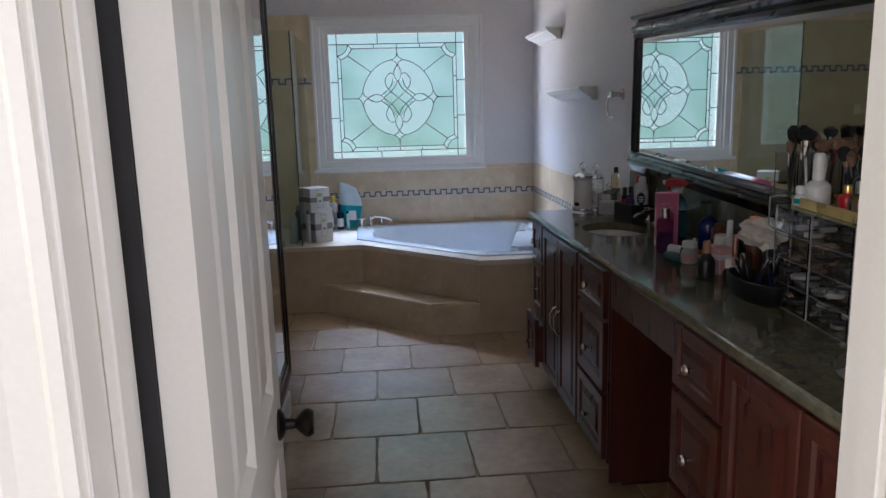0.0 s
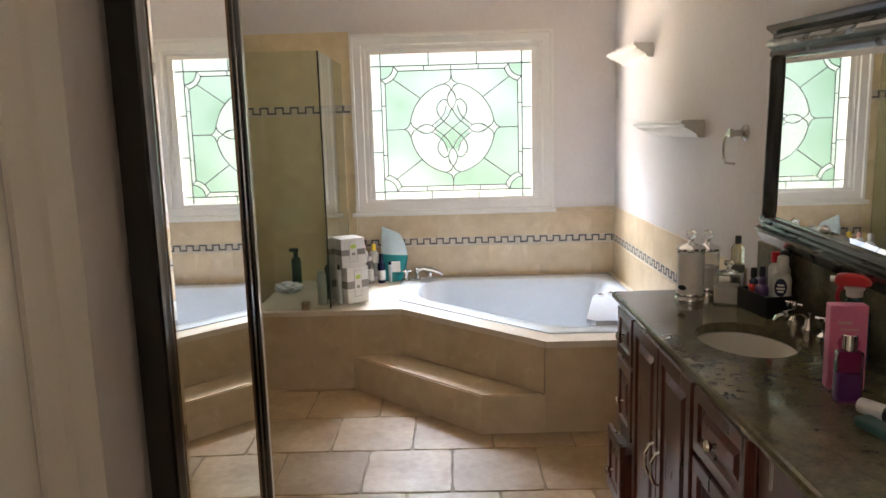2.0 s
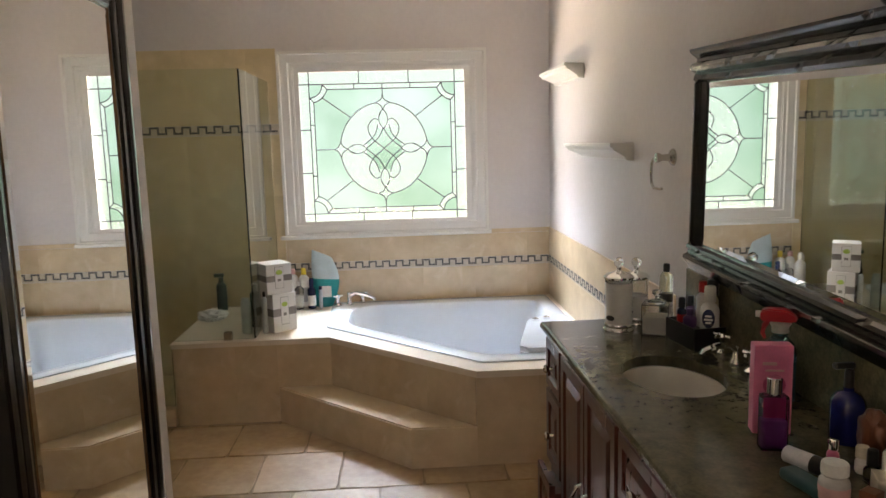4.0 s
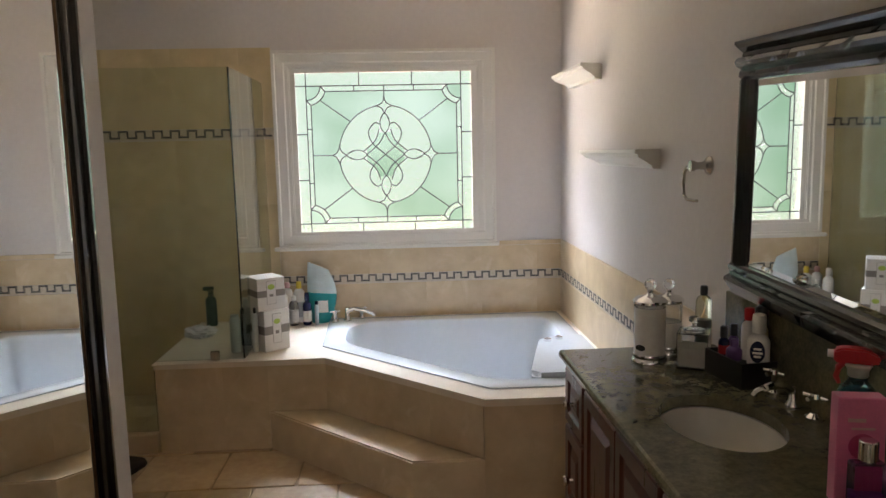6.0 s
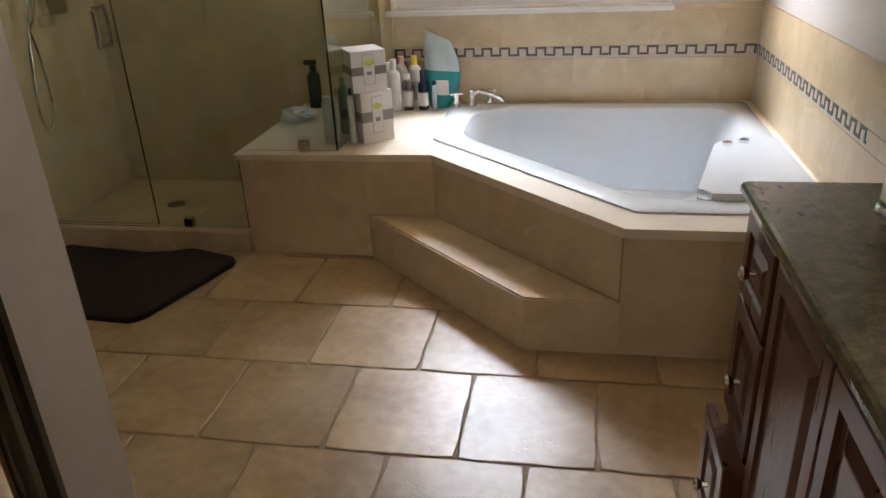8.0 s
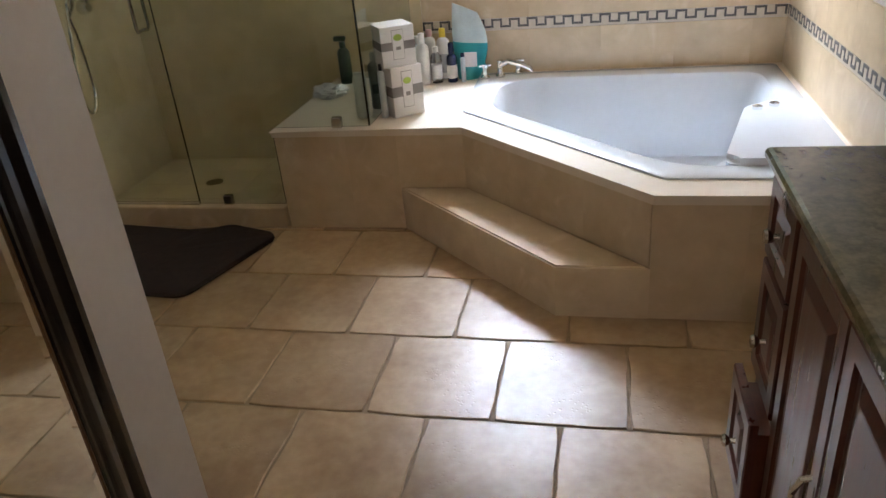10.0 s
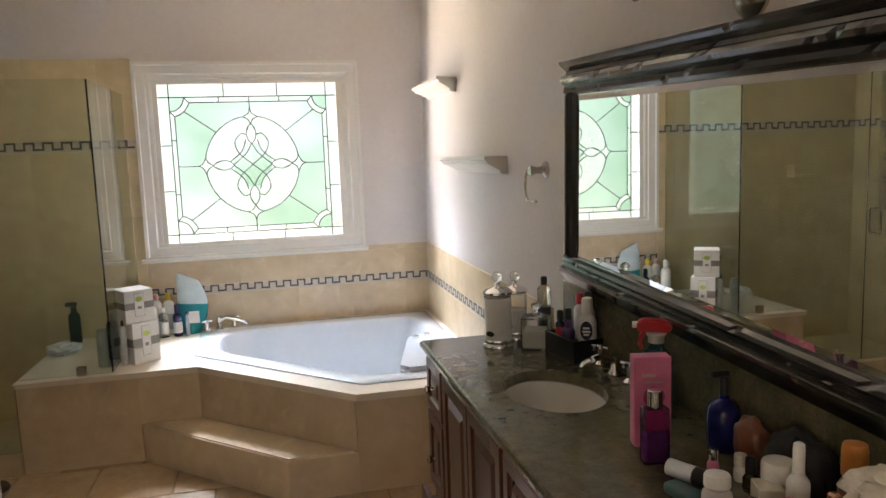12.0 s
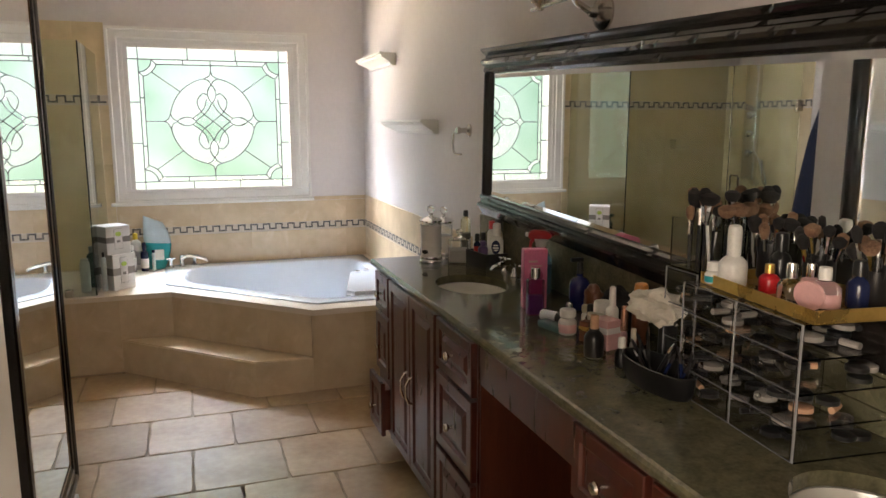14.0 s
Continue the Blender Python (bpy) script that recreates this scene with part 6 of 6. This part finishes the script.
TAKEN = [(1.462, 2.69, 0.04), (1.47, 2.52, 0.05), (1.47, 2.455, 0.055), (1.47, 2.39, 0.05), (1.462, 2.595, 0.04), (1.318, 2.285, 0.045), (1.352, 2.395, 0.038), (1.30, 2.362, 0.026), (1.378, 2.352, 0.022), (1.388, 2.415, 0.035), (1.428, 2.285, 0.028), (1.335, 2.222, 0.014), (1.243, 2.222, 0.03), (1.282, 2.44, 0.03), (1.30, 2.55, 0.04), (1.28, 2.60, 0.04), (1.32, 2.50, 0.03), (1.265, 2.50, 0.05), (1.385, 2.098, 0.035), (1.288, 2.672, 0.04)]
made = 0
while made < 34:
    x, y, r, h = rnd.uniform(1.265, 1.48), rnd.uniform(2.125, 2.60), rnd.uniform(0.0105, 0.018), rnd.uniform(0.045, 0.10)
    made += 1
    if x < 1.30 and y > 2.33:
        continue
    if any((x - a) ** 2 + (y - b) ** 2 < (c + r + 0.003) ** 2 for a, b, c in TAKEN):
        continue
    TAKEN.append((x, y, r))
    nm, lb, bd, cp = KINDS[made % 8]
    bottle(nm, lb, x, y, ZC, r, h, bd, cp, h * rnd.uniform(0.28, 0.5), r * rnd.uniform(0.55, 0.85), rnd.uniform(0.4, 0.8), group="loose cosmetics", flat=rnd.choice((1.0, 1.0, 0.75)), angle=rnd.uniform(0, 90))
lie = thing("cream_tube", "white tube with a black cap lying down", "tube", at=(1.305, 2.565, ZC + 0.0195))
bm = bmesh.new()
lathe(bm, [(0.006, -0.05), (0.017, -0.048), (0.018, 0.012), (0, 0.012)], seg=16, m=pose(0, 0, 0, 90, 0, 25))
part("body", bm, CLOTH, lie, "", True)
bm = bmesh.new()
lathe(bm, [(0.0185, 0.0125), (0.0185, 0.045), (0.015, 0.05), (0, 0.05)], seg=16, m=pose(0, 0, 0, 90, 0, 25))
part("cap", bm, BLACKP, lie, "black cap", True)
lie2 = thing("compact_case", "dark teal compact case lying on the vanity", "compact", at=(1.262, 2.497, ZC))
bm = bmesh.new()
hull(bm, -0.02, 0.02, -0.052, 0.052, 0.0005, 0.024, 0.008, 3)
part("case", bm, TEALD, lie2, "", True)
lie2.rotation_euler = (0, 0, radians(12))
# fluffy cotton heap
bm = bmesh.new()
bmesh.ops.create_icosphere(bm, subdivisions=4, radius=1)
for v in bm.verts:
    n = noise.noise(v.co * 2.0) * 0.36 + noise.noise(v.co * 5.0) * 0.20
    v.co = Vector((v.co.x * 0.052 * (1 + n), v.co.y * 0.086 * (1 + n), v.co.z * 0.042 * (1 + n)))
puff = part("makeup_puff", bm, surface("beige_fleece", (0.58, 0.53, 0.45), (0.72, 0.67, 0.58), 0.95, scale=40, fine=200, bump=0.6), None, "", True)
puff.location = (1.372, 2.135, ZC + 0.152)
tagged(puff, "large cream fluffy powder puff on a stand", "puff")
tagged(block("puff_stand", BLACKP, None, 1.365, 1.405, 2.08, 2.115, ZC + 0.0005, ZC + 0.122, 0.006, "", 2), "small black stand under the puff", "stand")

# black tray with make-up pencils
tray = thing("black_tray", "oval black tray full of make-up pencils and brushes", "tray", at=(1.272, 1.978, ZC))
bm = bmesh.new()
prev = None
for f, z in ((0.90, 0.0005), (1.0, 0.02), (1.04, 0.058), (0.98, 0.059), (0.93, 0.02), (0.8, 0.008)):
    cur = [bm.verts.new((x, y, z)) for x, y in oval(0, 0, 0.052 * f, 0.125 * f, 28)]
    if prev:
        for k in range(28):
            bm.faces.new((prev[k], prev[(k + 1) % 28], cur[(k + 1) % 28], cur[k]))
    else:
        bm.faces.new(cur)
    prev = cur
bm.faces.new(prev)
part("bowl", bm, BLACKP, tray, "", True)
rnd = random.Random(5)
for k in range(16):
    pen = thing("makeup_pencil", "slim dark make-up pencil in the tray", "pencil", "make-up pencils", (1.272 + rnd.uniform(-0.03, 0.03), 1.978 + rnd.uniform(-0.09, 0.09), ZC + 0.012))
    a, b = rnd.uniform(-0.4, 0.4), rnd.uniform(-0.55, 0.55)
    L = rnd.uniform(0.07, 0.13)
    d = Vector((a, b, 1)).normalized()
    bm = bmesh.new()
    tube(bm, [(0, 0, 0), d * L * 0.75], 0.0045, 7)
    part("barrel", bm, (BLACKP, NAVYP, BLACKP, BLACKP)[k % 4], pen)
    bm = bmesh.new()
    tube(bm, [d * L * 0.75, d * L * 0.9, d * L], [0.0048, 0.004, 0.001], 7)
    part("tip", bm, (BLACKP, BBRIST, BBRIST, CHROME)[k % 4], pen)


# clear acrylic drawer organisers
def organiser(x, y, w, d, rows, cols, rh, angle, label, seed):
    """Stacked clear drawers, front towards local -x; w along local y."""
    rnd = random.Random(seed)
    t = thing("acrylic_organiser", label, "organiser", "acrylic organisers", (x, y, ZC))
    th = 0.003
    H2 = rows * rh + th
    def sheet(name, mat, *b):
        bm = bmesh.new()
        hull(bm, *b)
        part(name, bm, mat, t)
    for z in [k * rh for k in range(rows + 1)]:
        sheet("shelf", ACRYG, 0, d, 0, w, z + 0.0005, z + th)
        # dim grey strips paint the light lines along the shelf fronts
        for c in range(cols):
            sheet("shelf_edge_glint", SEDGE, -0.0025, -0.0002, c * (w - 0.006) / cols + 0.0062, (c + 1) * (w - 0.006) / cols - 0.0002, z + 0.0008, z + th)
    for yy in [k * (w - th) / cols for k in range(cols + 1)]:
        for k in range(rows):
            sheet("side_panel", ACRYG, 0.0, d - th, yy, yy + th, k * rh + th + 0.0003, (k + 1) * rh)
    for k in range(rows):
        sheet("back_panel", ACRYG, d - th, d, 0, w, k * rh + th + 0.0003, (k + 1) * rh)
    # lighter grey strips paint the bright upright edges of the acrylic
    for yy in [k * (w - 0.006) / cols for k in range(cols + 1)]:
        sheet("edge_glint_strip", EDGEA, -0.003, 0.0, yy, yy + 0.006, 0.001, H2, 0.001)
    for r in range(rows):
        for c in range(cols):
            y0, y1 = c * (w - th) / cols + th + 0.002, (c + 1) * (w - th) / cols - 0.002
            bm = bmesh.new()
            hull(bm, -0.0065, -0.0035, y0, y1, r * rh + th + 0.002, (r + 1) * rh - 0.003, 0.001)
            dr = part("drawer_front", bm, ACRYG, t)
            bm = bmesh.new()
            bmesh.ops.create_icosphere(bm, subdivisions=2, radius=0.006, matrix=Matrix.Translation((-0.010, (y0 + y1) / 2, (r + 0.5) * rh)))
            part("knob", bm, ACRYG, dr, "", True)
            n = 0
            while n < 12:
                px, py = rnd.uniform(0.02, d - 0.04), rnd.uniform(y0 + 0.015, y1 - 0.015)
                bm = bmesh.new()
                mt = (BLACKP, BLACKP, BLACKP, BLACKP, GREYB, BLACKP, BLACKP, BLACKP, BLACKP, BLACKP, GREYB, GREYB, SKIN)[rnd.randrange(13)]
                if rnd.random() < 0.5:
                    lathe(bm, [(rnd.uniform(0.012, 0.02), 0), (0.022, 0.002), (0.022, 0.011), (0.014, 0.014), (0, 0.014)], (px, py, r * rh + th + 0.0006 + 0.012 * (n % 3)), 14)
                else:
                    a = rnd.uniform(0, 3.1)
                    z = r * rh + th + 0.008 + 0.012 * (n % 3)
                    tube(bm, [(px - 0.02 * math.cos(a), py - 0.02 * math.sin(a), z), (px + 0.02 * math.cos(a), py + 0.02 * math.sin(a), z)], 0.007, 8)
                part("makeup_item", bm, mt, dr, "", True)
                n += 1
    t.matrix_world = Matrix.Translation((x, y, ZC)) @ pose(0, 0, 0, 0, 0, angle)
    return t


organiser(1.262, 1.543, 0.385, 0.225, 4, 2, 0.0655, -5.0, "clear acrylic make-up organiser with drawers full of compacts", 3)
organiser(1.365, 1.965, 0.125, 0.140, 3, 1, 0.088, 0.0, "narrow clear acrylic drawer tower holding make-up", 4)
ZO = ZC + 4 * 0.0655 + 0.0035

# brush holder on the narrow tower, full of brushes
ZN = ZC + 3 * 0.088 + 0.0035
hold = thing("brush_holder", "clear acrylic brush holder on the organiser", "brush holder", at=(1.37, 1.97, ZN))
for nm, b in (("base", (0, 0.13, 0, 0.115, 0.0005, 0.003)), ("side_panel", (0, 0.003, 0, 0.115, 0.003, 0.125)), ("side_panel", (0.127, 0.13, 0, 0.115, 0.003, 0.125)), ("side_panel", (0.003, 0.127, 0, 0.003, 0.003, 0.125)), ("side_panel", (0.003, 0.127, 0.112, 0.115, 0.003, 0.125)), ("divider", (0.062, 0.065, 0.003, 0.112, 0.003, 0.125))):
    bm = bmesh.new()
    hull(bm, *b)
    part(nm, bm, ACRYG, hold)


def brush(x, y, z, L, lean, hair, head_r, head_h, handle, label):
    t = thing("makeup_brush", label, "brush", "make-up brushes", (x, y, z))
    d = Vector((lean[0], lean[1], 1)).normalized()
    bm = bmesh.new()
    tube(bm, [(0, 0, 0.001), d * L * 0.7], [0.003, 0.0045], 7)
    part("stick", bm, handle, t, "", True)
    bm = bmesh.new()
    tube(bm, [d * L * 0.7, d * L], [0.0048, head_r * 0.55], 8)
    part("ferrule", bm, CHROME, t, "metal ferrule", True)
    bm = bmesh.new()
    tube(bm, [d * L, d * (L + head_h * 0.35), d * (L + head_h * 0.75), d * (L + head_h)], [head_r * 0.55, head_r * 0.95, head_r, head_r * 0.4], 12)
    part("bristles", bm, hair, t, "", True)


rnd = random.Random(11)
for k in range(13):
    hair = (BBRIST, BRISTLE, BBRIST, BRISTLE)[k % 4]
    brush(1.385 + 0.1 * rnd.random(), 1.985 + 0.085 * rnd.random(), ZN + 0.0035, rnd.uniform(0.12, 0.165), (rnd.uniform(-0.15, 0.12), rnd.uniform(-0.15, 0.15)), hair, rnd.uniform(0.010, 0.024), rnd.uniform(0.025, 0.045), (BLACKP, BLACKP, WHITEP, BLACKP)[k % 4], "make-up brush standing in the acrylic holder")
# gold tray with bottles on the wide organiser
gt = thing("gold_tray", "mirrored tray with a gold rim on the organiser", "tray", at=(1.275, 1.535, ZO))
for nm, b in (("base", (0.0, 0.20, 0.0, 0.37, 0.0005, 0.004)), ("rim", (0, 0.003, 0, 0.37, 0.004, 0.026)), ("rim", (0.197, 0.2, 0, 0.37, 0.004, 0.026)), ("rim", (0.003, 0.197, 0, 0.003, 0.004, 0.026)), ("rim", (0.003, 0.197, 0.367, 0.37, 0.004, 0.026))):
    bm = bmesh.new()
    hull(bm, *b)
    part(nm, bm, GOLD, gt)
gt.rotation_euler = (0, 0, radians(-7))
ZP = ZO + 0.0045
bottle("perfume_flask", "white flask-shaped perfume bottle in the tray", 1.345, 1.83, ZP, 0.030, 0.135, WHITEP, WHITEP, 0.065, 0.015, 0.45)
bottle("perfume_flask", "round red and gold perfume bottle", 1.375, 1.755, ZP, 0.021, 0.062, REDP, GOLD, 0.02, 0.01)
bottle("perfume_flask", "small white cosmetic jar with teal base", 1.325, 1.868, ZP, 0.018, 0.05, WHITEP, WHITEP, 0.02, 0.014, band=TEAL)
bottle("perfume_flask", "clear glass perfume bottle with silver cap", 1.345, 1.665, ZP, 0.026, 0.082, CLEARG, CHROME, 0.03, 0.011)
bottle("perfume_flask", "clear round perfume bottle with rose label", 1.36, 1.60, ZP, 0.030, 0.085, CLEARG, WHITEP, 0.025, 0.012, band=PINKL)
bottle("perfume_flask", "rose glass perfume bottle with silver cap", 1.41, 1.68, ZP, 0.024, 0.075, PINKL, CHROME, 0.028, 0.011)
bottle("perfume_flask", "tall black perfume bottle", 1.435, 1.79, ZP, 0.022, 0.12, BLACKP, BLACKP, 0.04, 0.014)
bottle("perfume_flask", "dark glass perfume bottle with black cap", 1.435, 1.59, ZP, 0.022, 0.095, NAVYP, BLACKP, 0.03, 0.014)
comp = thing("round_compact", "open round compact with pale powder", "compact", at=(1.318, 1.60, ZP))
bm = bmesh.new()
lathe(bm, [(0.028, 0), (0.030, 0.004), (0.028, 0.010), (0, 0.010)], seg=22, m=Matrix.Translation((0.004, 0, 0.0315)) @ pose(0, 0, 0, 0, 82, 18))
part("lid", bm, PINKL, comp, "", True)
# black brush cups at the back of the wide organiser
for k, (x, y, r, h) in enumerate(((1.475, 1.86, 0.030, 0.085), (1.47, 1.72, 0.032, 0.075), (1.465, 1.58, 0.030, 0.075))):
    cup = thing("brush_cup", "black cup crowded with dark make-up brushes", "cup", "brush cups", (x, y, ZP if k else ZP))
    bm = bmesh.new()
    lathe(bm, [(r * 0.85, 0.0005), (r, 0.01), (r, h), (r - 0.003, h), (r - 0.004, 0.006), (0, 0.006)], seg=20)
    part("shell", bm, BLACKP, cup, "", True)
    for j in range(9):
        a = 2 * math.pi * j / 9
        brush(x + 0.5 * r * math.cos(a), y + 0.5 * r * math.sin(a), ZP + 0.007, rnd.uniform(0.085, 0.125), (0.22 * math.cos(a), 0.22 * math.sin(a)), (BBRIST, BBRIST, BRISTLE)[j % 3], rnd.uniform(0.010, 0.020), rnd.uniform(0.022, 0.04), BLACKP, "dark make-up brush standing in a black cup")

# ---- floor tiles ----
def stone(w, d, seed):
    """A tumbled stone tile with an uneven worn outline."""
    rnd = random.Random(seed)
    n = 7
    pts = []
    for (ax, ay), (bx, by) in (((-1, -1), (1, -1)), ((1, -1), (1, 1)), ((1, 1), (-1, 1)), ((-1, 1), (-1, -1))):
        for k in range(n):
            t = k / n
            x, y = ax + (bx - ax) * t, ay + (by - ay) * t
            j = rnd.uniform(-0.004, 0.0015) if k else -0.006
            pts.append((x * (w / 2 + j), y * (d / 2 + j)))
    bm = bmesh.new()
    lo = [bm.verts.new((x, y, -0.010)) for x, y in pts]
    mi = [bm.verts.new((x, y, -0.0026 + rnd.uniform(-0.001, 0.001))) for x, y in pts]
    hi = [bm.verts.new((x * 0.986, y * 0.986, 0.0)) for x, y in pts]
    m = len(pts)
    for a, b in ((lo, mi), (mi, hi)):
        for k in range(m):
            bm.faces.new((a[k], a[(k + 1) % m], b[(k + 1) % m], b[k]))
    bm.faces.new(hi)
    return finish(bm, "tile", TRAV)


TX, TY = 0.394, 0.421
STONES = [stone(TX - 0.005, TY - 0.005, s) for s in range(6)]
rnd = random.Random(7)
y, row = 4.401 - 9 * TY, 1
while y < 5.30:
    off = 0.185 if row % 2 == 0 else -0.015
    x = off - 6 * TX
    while x < XR:
        cx, cy = x + TX / 2, y + TY / 2
        if cx > XL - 0.1 and cx < XR - 0.1 and cy > YD - 0.3 and not (cx < XW - 0.45 and cy < 2.4):
            o = new("tile", STONES[rnd.randrange(6)])
            o.parent = floor
            o.matrix_world = Matrix.Translation((cx, cy, 0)) @ pose(0, 0, 0, 0, 0, rnd.choice((0, 180)))
        x += TX
    y += TY
    row += 1
